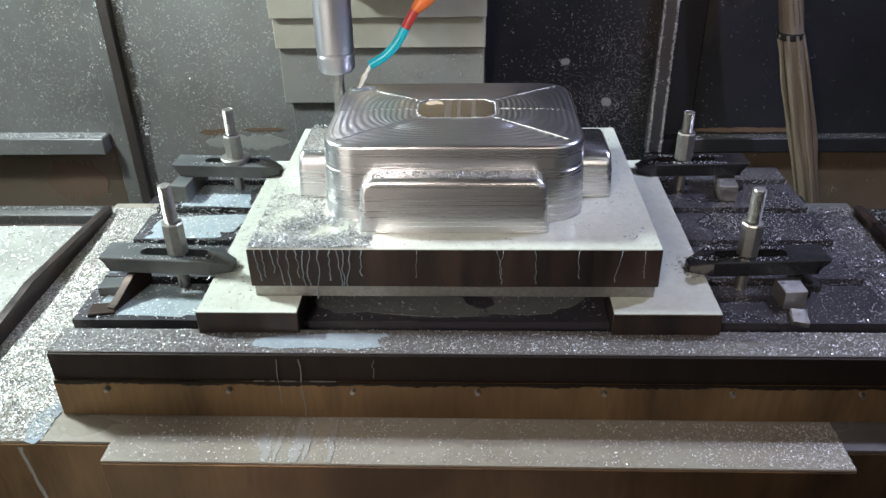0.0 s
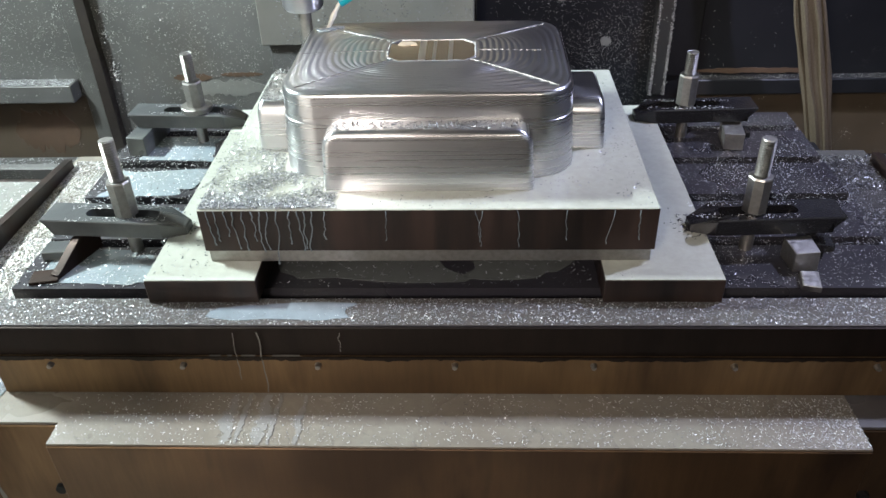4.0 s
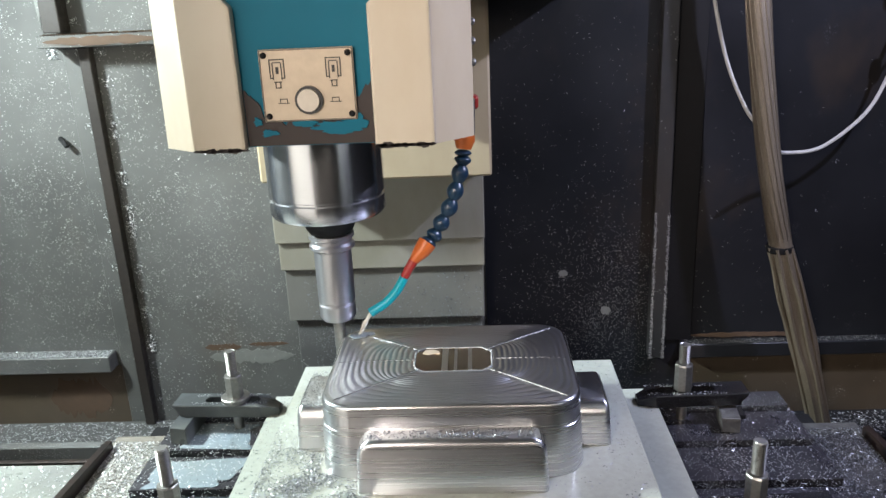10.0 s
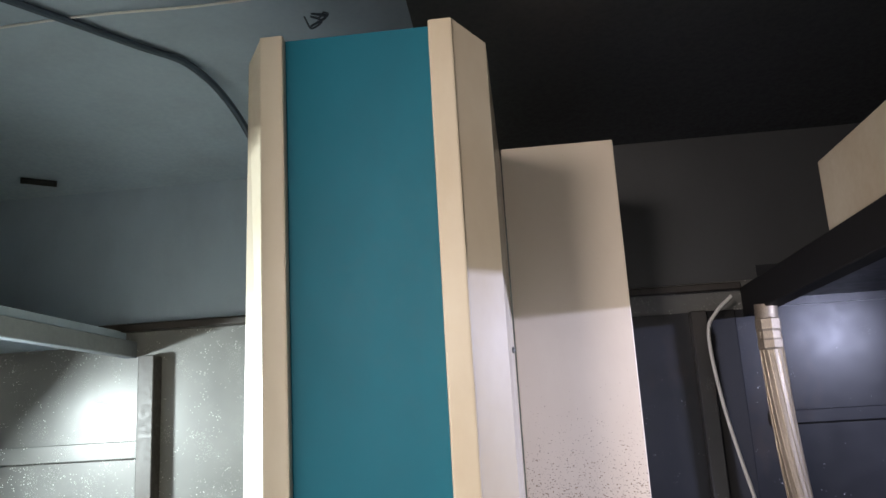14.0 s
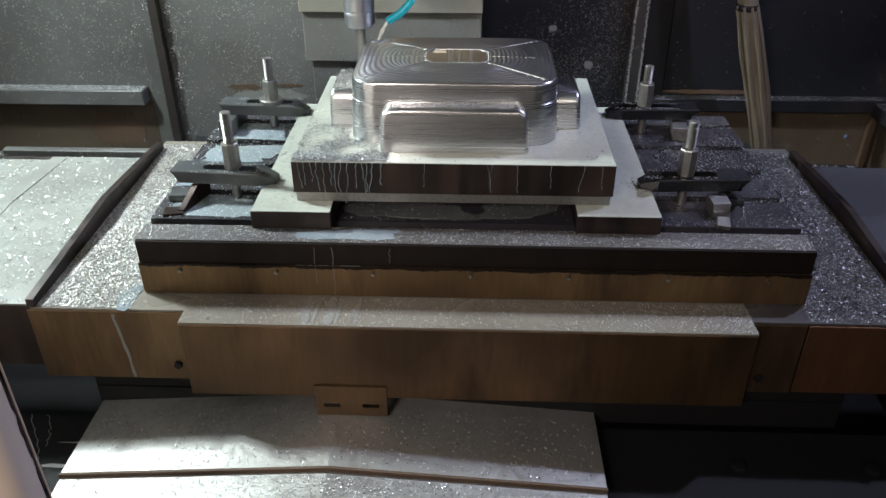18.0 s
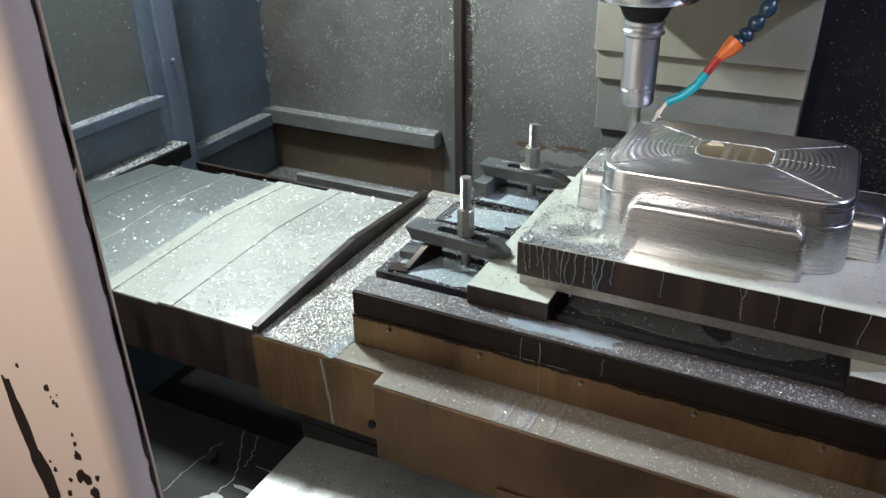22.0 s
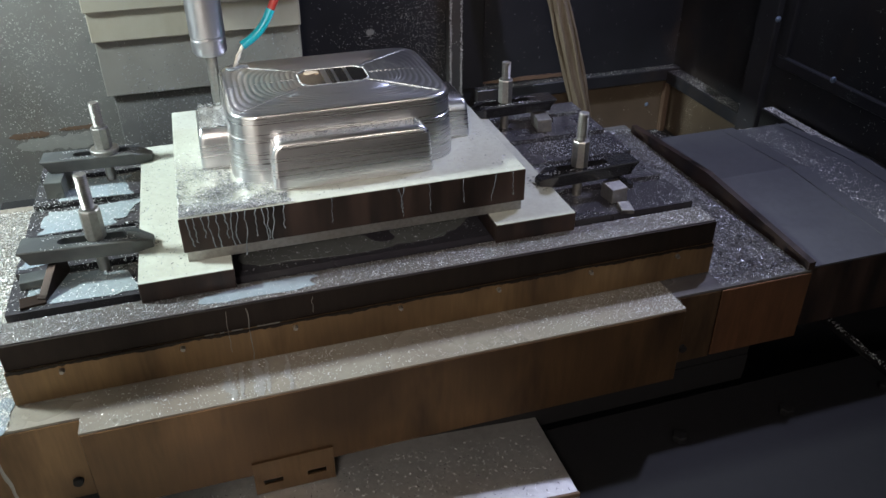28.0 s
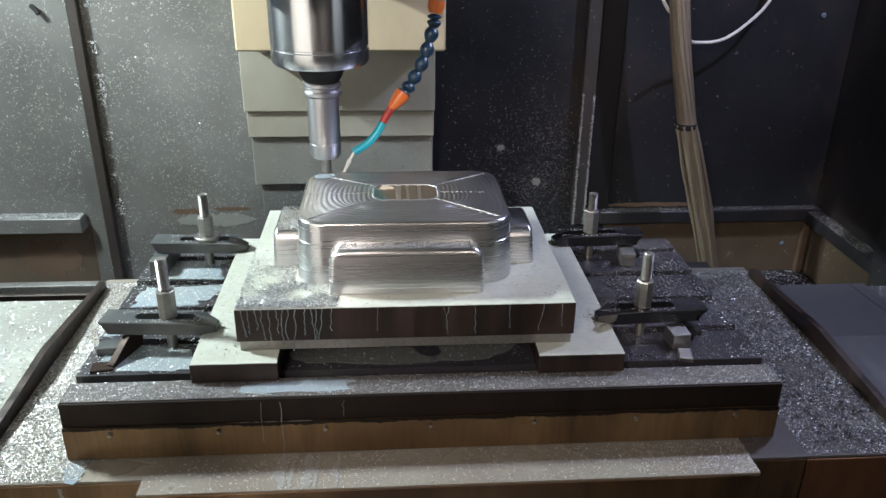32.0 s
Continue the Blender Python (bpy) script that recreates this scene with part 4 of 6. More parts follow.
def slotted():
    """The table's cross-section, with five T-slots open to the top."""
    pts = [(0.0, -TH), (0.0, 0.0)]
    for c in (0.055, 0.155, 0.255, 0.355, 0.455):
        pts += [(c - 0.009, 0.0), (c - 0.009, -0.022), (c - 0.016, -0.022), (c - 0.016, -0.036), (c + 0.016, -0.036), (c + 0.016, -0.022), (c + 0.009, -0.022), (c + 0.009, 0.0)]
    return pts + [(TD, 0.0), (TD, -TH)]


table = rides(thing("machine_table", "cast iron machine table with T-slots, wet and strewn with swarf", "machine table"))
part("slotted_slab", prism(slotted(), "x", -TL, TL), M_TABLE, table)
part("front_face", box((-TL, -0.0035, -0.038), (TL, -0.0005, -0.001)), M_TABLE_FRONT, table, "blackened front edge")
part("dusty_edge", box((-TL + 0.001, 0.0005, -0.0002), (TL - 0.001, 0.0452, 0.0003)), M_GRIME, table, "grey-brown grime along the front edge")
guard = part("front_guard", box((-TL - 0.002, -0.0065, -0.0915), (TL + 0.002, -0.0005, -0.0385), 0.0012), M_BRASS, table, "brown-stained metal strip held by screws")
for k in range(7):
    bm = bmesh.new()
    bmesh.ops.create_cone(bm, cap_ends=True, segments=14, radius1=0.0036, radius2=0.0028, depth=0.005, matrix=Matrix.Translation((-0.4375 + k * 0.1458, -0.009, -0.0485)) @ Matrix.Rotation(radians(90), 4, "X"))
    bmesh.ops.create_cone(bm, cap_ends=True, segments=6, radius1=0.0026, radius2=0.0026, depth=0.0012, matrix=Matrix.Translation((-0.4375 + k * 0.1458, -0.0118, -0.0485)) @ Matrix.Rotation(radians(90), 4, "X"))
    part("screw", bm, M_STUD, guard, "small steel screw head")


for k, (x, z0, z1, w) in enumerate(((-0.232, -0.004, -0.070, 0.0004), (-0.205, -0.004, -0.089, 0.0006), (-0.12, -0.004, -0.03, 0.0003))):
    rnd, pts = random.Random(k), []
    for j in range(9):
        pts.append((x + rnd.uniform(-0.0012, 0.0012), z0 + (z1 - z0) * j / 8))
    part("dried_run", prism([(px - w, pz) for px, pz in pts] + [(px + w, pz) for px, pz in pts[::-1]], "y", -0.0072, -0.0066), M_STREAK, table, "pale dried run")
for x0, x1 in ((-0.262, -0.25), (-0.243, -0.238), (-0.228, -0.213), (-0.195, -0.165)):
    part("dried_run", box((x0, -0.0050, -0.0384), (x1, -0.0036, -0.0372)), M_STREAK, table)

# black grime that creeps down the guard from the table's edge
rnd = random.Random(77)
crept = [(-TL + 0.005 * k, -0.0395 - 0.0016 * (1 + math.sin(k * 0.31) * math.sin(k * 0.083 + 1)) - rnd.random() ** 3 * 0.0022) for k in range(int(TL * 400) + 1)]
part("dark_stain", prism([(-TL, -0.0375)] + crept + [(TL, -0.0375)], "y", -0.0072, -0.0060), M_TABLE_FRONT, guard, "black grime along the strip's upper edge")

# ---- bars, plate and workpiece ----


def bar(x0, x1):
    t = rides(thing("parallel_bar", "ground steel bar lying across the table, filmed with coolant", "steel bar", (0, 0, 0), "bars under the plate"))
    part("body", box((x0, 0.038, 0.0005), (x1, 0.475, 0.0292), 0.0008), M_EDGE, t, "dark streaked sides")
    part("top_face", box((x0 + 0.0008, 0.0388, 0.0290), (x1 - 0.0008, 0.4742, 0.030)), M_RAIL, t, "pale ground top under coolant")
    return t


bar(-0.333, -0.212)
bar(0.157, 0.282)
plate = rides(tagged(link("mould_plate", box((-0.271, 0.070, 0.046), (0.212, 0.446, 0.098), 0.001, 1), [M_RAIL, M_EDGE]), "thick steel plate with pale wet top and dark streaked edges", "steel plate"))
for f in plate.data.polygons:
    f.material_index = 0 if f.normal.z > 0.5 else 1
part("lower_step", box((-0.268, 0.074, 0.0302), (0.209, 0.442, 0.0458)), M_STUD, plate, "bright lower rim")


def dried_run(x, z0, z1, w, seed):
    """A wavering dribble on the plate's front edge."""
    rnd = random.Random(seed)
    bm, rows, n, dx = bmesh.new(), [], 12, 0.0
    for k in range(n):
        z = z0 + (z1 - z0) * k / (n - 1)
        dx += rnd.uniform(-0.0016, 0.0016)
        hw = w * (0.5 + 0.35 * rnd.random()) * (1.6 if k == n - 1 else 1)
        rows.append([bm.verts.new((x + dx + s * hw, 0.0685 if s else 0.0678, z)) for s in (-1, 0, 1)])
    for a, b in zip(rows, rows[1:]):
        for k in range(2):
            bm.faces.new((a[k], a[k + 1], b[k + 1], b[k]))
    bmesh.ops.recalc_face_normals(bm, faces=bm.faces)
    return bm


rnd = random.Random(21)
RUNS = [(-0.262, 0.055), (-0.252, 0.06), (-0.243, 0.066), (-0.232, 0.05), (-0.222, 0.048), (-0.214, 0.060), (-0.205, 0.046), (-0.196, 0.049), (-0.185, 0.030), (-0.172, 0.056), (-0.165, 0.047), (-0.158, 0.050), (-0.149, 0.047), (-0.135, 0.062), (-0.07, 0.06), (0.02, 0.052), (0.03, 0.058), (0.065, 0.052), (0.118, 0.06), (0.165, 0.055), (0.19, 0.06)]
for k, (x, z) in enumerate(RUNS):
    part("dried_run", dried_run(x, 0.0975, z, 0.0010 if x < -0.12 else 0.0006, k), M_PUDDLE, plate)


def add_loft(bm, rings, cap=True):
    vs = [[bm.verts.new(p) for p in ring] for ring in rings]
    n = len(vs[0])
    for a, b in zip(vs, vs[1:]):
        for k in range(n):
            bm.faces.new((a[k], a[(k + 1) % n], b[(k + 1) % n], b[k]))
    bm.faces.new(vs[0][::-1])
    if cap:
        bm.faces.new(vs[-1])
    return vs


def block_rings(cx, cy, hx, hy, r, z0, z1, draft, fillet, n=8):
    """Rounded-rectangle rings of a drafted block with a rolled top edge."""
    rings = [[(x, y, z0) for x, y in rounded(cx, cy, hx, hy, r, n)]]
    zs = z1 - fillet
    d = draft * (zs - z0)
    rings.append([(x, y, zs) for x, y in rounded(cx, cy, hx - d, hy - d, max(r - d, 0.004), n)])
    for k in range(1, 6):
        a = radians(18 * k)
        inset = d + fillet * (1 - math.cos(a))
        rings.append([(x, y, zs + fillet * math.sin(a)) for x, y in rounded(cx, cy, hx - inset, hy - inset, max(r - inset, 0.003), n)])
    return rings


PX, PY, PZ = -0.030, 0.2565, 0.0982
HXB, HYB = 0.1625, 0.120
RIM, APEX, FIL = 0.1958, 0.2012, 0.0045
piece = rides(thing("workpiece", "milled aluminium mould core with four bosses, freshly machined", "workpiece"))


def core():
    bm = bmesh.new()
    rings = block_rings(PX, PY, HXB, HYB, 0.045, PZ, RIM, 0.05, FIL, 12)
    # a faint step where the roughing pass ended
    zs, d = 0.163, 0.05 * (0.163 - PZ)
    step = [[(x, y, z) for x, y in rounded(PX, PY, HXB - d + o, HYB - d + o, 0.045 - d, 12)] for z, o in ((zs - 0.0006, 0.0003), (zs, -0.0004))]
    add_loft(bm, rings[:1] + step + rings[1:], False)
    bmesh.ops.recalc_face_normals(bm, faces=bm.faces)
    return bm


def squircle(cx, cy, hx, hy, p, a):
    c, s = math.cos(a), math.sin(a)
    r = (abs(c / hx) ** p + abs(s / hy) ** p) ** (-1 / p)
    return cx + r * c, cy + r * s


INSET = 0.05 * (RIM - FIL - PZ) + FIL
TERRACES = 14


def crown_height(u):
    return RIM + (APEX - RIM) * (1 - (1 - u) ** 1.6)


def crown():
    """Top skin from the rim in to the pocket, rippled in curved passes left by the cutter."""
    bm = bmesh.new()
    n, rings, per = 144, [], 6
    last = TERRACES * per
    for k in range(last + 1):
        u = k / last
        hx = (HXB - INSET) * (1 - u) + 0.049 * u
        hy = (HYB - INSET) * (1 - u) + 0.033 * u
        p = 7.0 - 4.4 * math.sin(math.pi * min(1, u * 1.15)) if u < 0.87 else 5.0
        ring = []
        for j in range(n):
            a = 2 * math.pi * (j + 0.5) / n
            x, y = squircle(PX + 0.003 * u, PY - 0.005 * u, hx, hy, p, a)
            if k == 0:
                x, y = squircle(PX, PY, hx + 0.0005, hy + 0.0005, 8.2, a)
            side = abs(math.cos(a)) / HXB > abs(math.sin(a)) / HYB
            wave = abs(math.sin(math.pi * (u * TERRACES + (0.3 if side else 0.0)))) * (0.0008 if side else 0.0011)
            ring.append(bm.verts.new((x, y, crown_height(u) + (wave if 0 < k < last else 0))))
        rings.append(ring)
    for a, b in zip(rings, rings[1:]):
        for j in range(n):
            bm.faces.new((a[j], a[(j + 1) % n], b[(j + 1) % n], b[j]))
    bm.faces.new(rings[-1])
    bmesh.ops.recalc_face_normals(bm, faces=bm.faces)
    return bm


part("core", core(), M_ALU, piece, "", True)
part("crown", crown(), M_ALU_TOP, piece, "milled crown with curved feed marks", True)
OCT = [(-0.049, -0.020), (-0.037, -0.033), (0.037, -0.033), (0.049, -0.020), (0.049, 0.020), (0.037, 0.033), (-0.037, 0.033), (-0.049, 0.020)]
centre = part("pocket_floor", prism([(PX + 0.003 + x, 0.2505 + y) for x, y in OCT], "z", 0.199, APEX + 0.0006), M_ALU_DARK, piece, "unmilled dull centre of the top")
# Lighter strips stand for bands reflected in the pocket floor.
for x0, x1 in ((-0.012, -0.004), (0.004, 0.008), (0.022, 0.027)):
    part("reflection_band", box((PX + x0, 0.2195, APEX + 0.0006), (PX + x1, 0.2815, APEX + 0.0009)), M_ALU, centre)
part("scale_patch", prism([(PX - 0.038, 0.268), (PX - 0.030, 0.264), (PX - 0.022, 0.267), (PX - 0.015, 0.266), (PX - 0.017, 0.274), (PX - 0.024, 0.279), (PX - 0.035, 0.277)], "z", APEX + 0.0006, APEX + 0.0014), M_PLATE, centre, "tan scale left on the surface")


def ridge(a, b):
    """A thin raised line left between two milled sectors, beaded with swarf."""
    rnd = random.Random(int(1000 * a[0] + 77 * a[1]))
    pts, rad = [], []
    for k in range(41):
        u = k / 40
        x, y = a[0] + (b[0] - a[0]) * u, a[1] + (b[1] - a[1]) * u
        pts.append((x, y, crown_height(u) + 0.0003))
        rad.append(0.0004 + rnd.random() * 0.0008)
    return tube(pts, rad, 6)


CORNERS = {"fl": (-1, -1), "fr": (1, -1), "bl": (-1, 1), "br": (1, 1)}
for sx, sy in CORNERS.values():
    part("ridge", ridge((PX + sx * (HXB - 0.022), PY + sy * (HYB - 0.022)), (PX + 0.003 + sx * 0.043, 0.2505 + sy * 0.027)), M_SWARF, piece, "", True)
rim = []
for k in range(0, 8):
    for q in range(8):
        x, y = [OCT[k][i] * (1 - q / 8) + OCT[(k + 1) % 8][i] * q / 8 for i in (0, 1)]
        rim.append((PX + 0.003 + x * 1.02, 0.2505 + y * 1.03, APEX + 0.0004))
rnd = random.Random(31)
part("beaded_rim", tube(rim, [0.0006 + 0.0012 * rnd.random() for _ in rim], 6), M_SWARF, piece, "", True)
for sx in (-1, 1):
    part("ridge", ridge((PX + sx * (HXB - 0.014), PY + 0.002), (PX + 0.003 + sx * 0.050, 0.2505)), M_SWARF, piece, "", True)


def boss(axis, face, back, c, half, top, r=0.018, f=0.0075, lean=0.06):
    """An arched block: upper corners rounded, a rolled edge round its face, its face leaning back."""
    s = 1 if back > face else -1

    def arch(i):
        h, t, q = half - i, top - i, max(r - i, 0.004)
        pts = [(-h, PZ)]
        for k in range(9):
            a = math.pi - math.pi / 2 * k / 8
            pts.append((-h + q + q * math.cos(a), t - q + q * math.sin(a)))
        for k in range(9):
            a = math.pi / 2 - math.pi / 2 * k / 8
            pts.append((h - q + q * math.cos(a), t - q + q * math.sin(a)))
        return pts + [(h, PZ)]
    rings = []
    for depth, inset in [(abs(back - face), 0.0)] + [(f * (1 - math.sin(radians(15 * k))), f * (1 - math.cos(radians(15 * k)))) for k in range(7)]:
        ring = []
        for u, z in arch(inset):
            u *= 1 - 0.05 * (z - PZ) / half
            d = face + s * (depth + lean * (z - PZ) * (1 if depth < 0.02 else 0))
            ring.append((c + u, d, z) if axis == "y" else (d, c + u, z))
        rings.append(ring)
    bm = bmesh.new()
    add_loft(bm, rings)
    bmesh.ops.recalc_face_normals(bm, faces=bm.faces)
    return bm


part("boss", boss("y", 0.107, 0.190, PX + 0.0015, 0.1135, 0.166), M_ALU, piece, "", True)
part("boss", boss("y", 0.406, 0.320, PX + 0.0015, 0.1135, 0.163), M_ALU, piece, "", True)
part("boss", boss("x", -0.233, -0.15, PY, 0.053, 0.159), M_ALU, piece, "", True)
part("boss", boss("x", 0.173, 0.09, PY, 0.053, 0.157), M_ALU, piece, "", True)

# ---- clamps ----


def reach(pts, c, a):
    """How far a ray from c at angle a goes until it leaves a closed outline."""
    far, d = 0.0, (math.cos(a), math.sin(a))
    for (x0, y0), (x1, y1) in zip(pts, pts[1:] + pts[:1]):
        ex, ey = x1 - x0, y1 - y0
        den = d[0] * ey - d[1] * ex
        if abs(den) > 1e-12:
            k = ((x0 - c[0]) * ey - (y0 - c[1]) * ex) / den
            u = ((x0 - c[0]) * d[1] - (y0 - c[1]) * d[0]) / den
            if k > 0 and -1e-6 <= u <= 1 + 1e-6:
                far = max(far, k)
    return (c[0] + far * d[0], c[1] + far * d[1])


def strap_clamp(mat):
    """A slotted strap: the nose points to +x, from the origin at the stud."""
    t = new("strap_clamp")
    w, c = 0.0205, (-0.008, 0.0)
    outline = [(-0.098, -w), (0.046, -w), (0.072, -w * 0.45), (0.072, w * 0.45), (0.046, w), (-0.098, w)]
    slot = rounded(-0.005, 0, 0.045, 0.0088, 0.0086, 5)
    angles = sorted({round(math.atan2(y - c[1], x - c[0]), 5) for x, y in slot + outline})
    outer, inner = [reach(outline, c, a) for a in angles], [reach(slot, c, a) for a in angles]
    bm, m, rings = bmesh.new(), len(angles), []

    def level(x, y, z, edge):
        if z > 0.01:
            return (x - (0.0012 if edge and x > 0 else 0), y * (0.96 if edge else 1), z - max(0.0, (x - 0.046) / 0.026) * 0.010)
        return (x + (0.017 if x < -0.09 else 0), y, z)
    for pts, z, edge in ((outer, 0.0, 0), (outer, 0.0185, 0), (outer, 0.020, 1), (inner, 0.020, 0), (inner, 0.0, 0)):
        rings.append([bm.verts.new(level(x, y, z, edge)) for x, y in pts])
    rings.append(rings[0])
    for a, b in zip(rings, rings[1:]):
        for k in range(m):
            bm.faces.new((a[k], a[(k + 1) % m], b[(k + 1) % m], b[k]))
    bmesh.ops.recalc_face_normals(bm, faces=bm.faces)
    part("strap", bm, mat, t)
    return t


def stud_set(top, nut_h, washer):
    """A threaded stud with its tall nut; the origin lies on the strap."""
    t = new("clamp_stud")
    prof, z = [], nut_h
    while z < top:
        prof += [(0.0062, z), (0.0084, z + 0.0015)]
        z += 0.0030
    part("thread", lathe([(0.0078, -0.058)] + [(0.0078, nut_h - 0.002)] + prof + [(0.0072, top), (0.0066, top + 0.001)], n=18), M_STUD, t, "threaded steel stud")
    part("nut", lathe([(0.0128, 0.0005), (0.0138, 0.002), (0.0138, nut_h - 0.002), (0.0125, nut_h)], n=8), M_STUD, t, "tall hexagon nut")
    if washer:
        part("washer", lathe([(0.022, 0.0002), (0.0225, 0.0012), (0.0225, 0.007), (0.021, 0.008)], n=28), M_STUD, t, "thick round washer")
    return t


def step_block(steps, mat):
    t = new("step_block")
    pts = [(-0.03, 0.0)]
    for k in range(steps):
        pts += [(-0.03 + 0.012 * k, 0.0075 * (k + 1)), (-0.03 + 0.012 * (k + 1), 0.0075 * (k + 1))]
    pts += [(-0.03 + 0.012 * steps, 0.0)]
    part("teeth", prism(pts, "x", -0.012, 0.012), mat, t)
    return t


def place(ob, m, label, category, group):
    ob.matrix_world = m
    rides(tagged(ob, label, category, group))


ZC = 0.0305
for n, (x, y, flip, top, washer, twist) in enumerate(((-0.383, 0.142, 1, 0.145, False, -4), (0.335, 0.142, -1, 0.139, False, 3), (-0.385, 0.430, 1, 0.135, True, -3), (0.322, 0.432, -1, 0.126, False, 2))):
    rz = (0 if flip > 0 else 180) + twist
    place(strap_clamp(M_CLAMP if flip > 0 else M_CLAMP_D), pose(x, y, ZC, 0, 0, rz), "grey steel strap clamp filmed with coolant, pressing on a bar" if flip > 0 else "oily steel strap clamp, blackened for the unlit side, pressing on a bar", "clamp", "clamps on the table")
    place(stud_set(top - ZC - 0.02, 0.045, washer), pose(x, y, ZC + 0.02), "threaded stud with a tall nut through a strap", "bolt", "studs of the clamps")
    if flip < 0:
        place(step_block(3, M_CLAMP_D), pose(x + 0.068, y + 0.004, 0.0005, 0, 0, 86), "stepped packing block under a clamp's heel, its shadow in the colour", "block", "blocks under the clamps")


def packing(sx, sy, h, mat, seed):
    """A sawn packing block with a slightly uneven top and a saw step."""
    rnd = random.Random(seed)
    bm = box((-sx, -sy, 0), (sx, sy, h))
    for v in bm.verts:
        v.co += Vector([rnd.uniform(-0.0012, 0.0012) for _ in range(2)] + [rnd.uniform(-0.0015, 0.0) if v.co.z > 0 else 0.0])
    bmesh.ops.bevel(bm, geom=bm.edges[:], offset=0.0008, segments=1, affect="EDGES")
    return link("packing_block", bm, mat)


for q, (x, y, sx, sy, h, rz, mat, label) in enumerate((
        (0.384, 0.109, 0.0140, 0.0165, 0.026, 4, M_BRIGHT, "bright sawn packing block beside a clamp's heel"),
        (0.383, 0.070, 0.0095, 0.0145, 0.009, -12, M_BRIGHT, "small bright packing piece lying before a clamp"),
        (0.387, 0.407, 0.0135, 0.0230, 0.026, -6, M_BRIGHT, "bright sawn packing block beside a clamp's heel"),
        (0.408, 0.128, 0.0070, 0.0100, 0.020, -14, M_CLAMP_D, "dark serrated packing piece behind a bright block"),
        (-0.469, 0.131, 0.0190, 0.0120, 0.013, 6, M_CLAMP, "dark rough packing block under a clamp's heel"),
        (-0.464, 0.424, 0.0140, 0.0430, 0.029, -5, M_CLAMP, "long grey packing block under a clamp's heel"))):
    place(packing(sx, sy, h, mat, q), pose(x, y, 0.0005, 0, 0, rz), label, "block", "packing pieces")
prop = link("packing_bar", prism([(-0.040, 0.0), (0.034, 0.0), (0.034, 0.029), (0.004, 0.029), (-0.034, 0.007), (-0.040, 0.006)], "x", -0.0055, 0.0055, 0.0008), M_RUSTY)
place(prop, pose(-0.444, 0.119, 0.0005, 0, 0, -19), "rusty brown bar leaning under a clamp's heel", "block", "packing pieces")
foot = link("packing_plate", box((-0.016, -0.012, 0), (0.016, 0.012, 0.004), 0.0006), M_RUSTY)
place(foot, pose(-0.468, 0.083, 0.0005, 0, 0, 10), "small rusty plate lying before a clamp", "block", "packing pieces")


def blob(cx, cy, rx, ry, z, seed, thick=0.0008, plane="z", square=1.0):
    """A thin irregular film of liquid."""
    rnd = random.Random(seed)
    ph = [rnd.uniform(0, 6.28) for _ in range(4)]
    pts = []
    for k in range(40):
        a = 2 * math.pi * k / 40
        r = 1 + 0.16 * math.sin(2 * a + ph[0]) + 0.12 * math.sin(3 * a + ph[1]) + 0.07 * math.sin(7 * a + ph[2])
        c, q = math.cos(a), math.sin(a)
        pts.append((cx + rx * r * math.copysign(abs(c) ** square, c), cy + ry * r * math.copysign(abs(q) ** square, q)))
    return prism(pts, plane, z, z + thick)


for k, (y, ry) in enumerate(((0.105, 0.034), (0.205, 0.033), (0.305, 0.034), (0.405, 0.033))):
    rides(tagged(link("coolant_puddle", blob(-0.416, y, 0.066, ry, 0.0004, 50 + k, 0.0005, "z", 0.35), M_POOL), "milky coolant film on the table beside a clamp", "liquid", "coolant films"))
rides(tagged(link("coolant_puddle", blob(-0.10, 0.105, 0.095, 0.030, 0.0004, 61, 0.0005, "z", 0.55), M_FILM), "grey coolant film under the plate", "liquid"))
rides(tagged(link("coolant_puddle", blob(0.07, 0.110, 0.06, 0.026, 0.0004, 62, 0.0005, "z", 0.55), M_FILM), "grey coolant film under the plate", "liquid"))
rides(tagged(link("coolant_puddle", blob(PX - 0.130, PY + 0.086, 0.017, 0.010, 0.1978, 31, 0.0006, "z", 1.0), M_POOL), "milky coolant pooling on the workpiece corner", "liquid"))
rides(tagged(link("coolant_puddle", blob(-0.178, 0.022, 0.066, 0.0155, 0.0004, 14, 0.0008, "z", 0.5), M_PUDDLE), "pale bluish coolant puddle on the table edge", "liquid"))
rides(tagged(link("coolant_puddle", blob(-0.515, -0.02, 0.016, 0.030, -0.0921, 6), M_PUDDLE), "pale coolant puddle on the tray", "liquid"), False)
# ---- saddle tray and side covers ----
SZ = -0.092
tray = rides(thing("saddle_tray", "stained sheet tray round the table, covered in swarf", "tray"), False)
part("sheet", prism([(-0.655, -0.050), (-0.42, -0.050), (-0.42, -0.080), (0.4195, -0.080), (0.4195, 0.56), (-0.655, 0.56)], "z", SZ - 0.004, SZ - 0.0005), M_TRAY, tray)
part("sheet", box((0.42, -0.050, SZ - 0.004), (0.665, 0.56, SZ - 0.0005)), M_TRAY_R, tray, "wet end sheet, its shade put into a darker colour")
part("front_skirt", box((-0.42, -0.082, -0.228), (0.42, -0.0792, SZ - 0.003), 0.001), M_SKIRT, tray, "brown-stained front skirt")
part("side_skirt", box((-0.66, -0.052, -0.225), (-0.4205, -0.0495, SZ - 0.0042), 0.0008), M_SADDLE, tray)
part("side_skirt", box((0.4205, -0.052, -0.225), (0.500, -0.0495, SZ - 0.0042), 0.0008), M_SADDLE, tray)
part("side_skirt", box((0.5015, -0.0535, -0.222), (0.665, -0.0505, SZ - 0.0042), 0.0008), M_SADDLE_R, tray, "rust-orange end skirt")
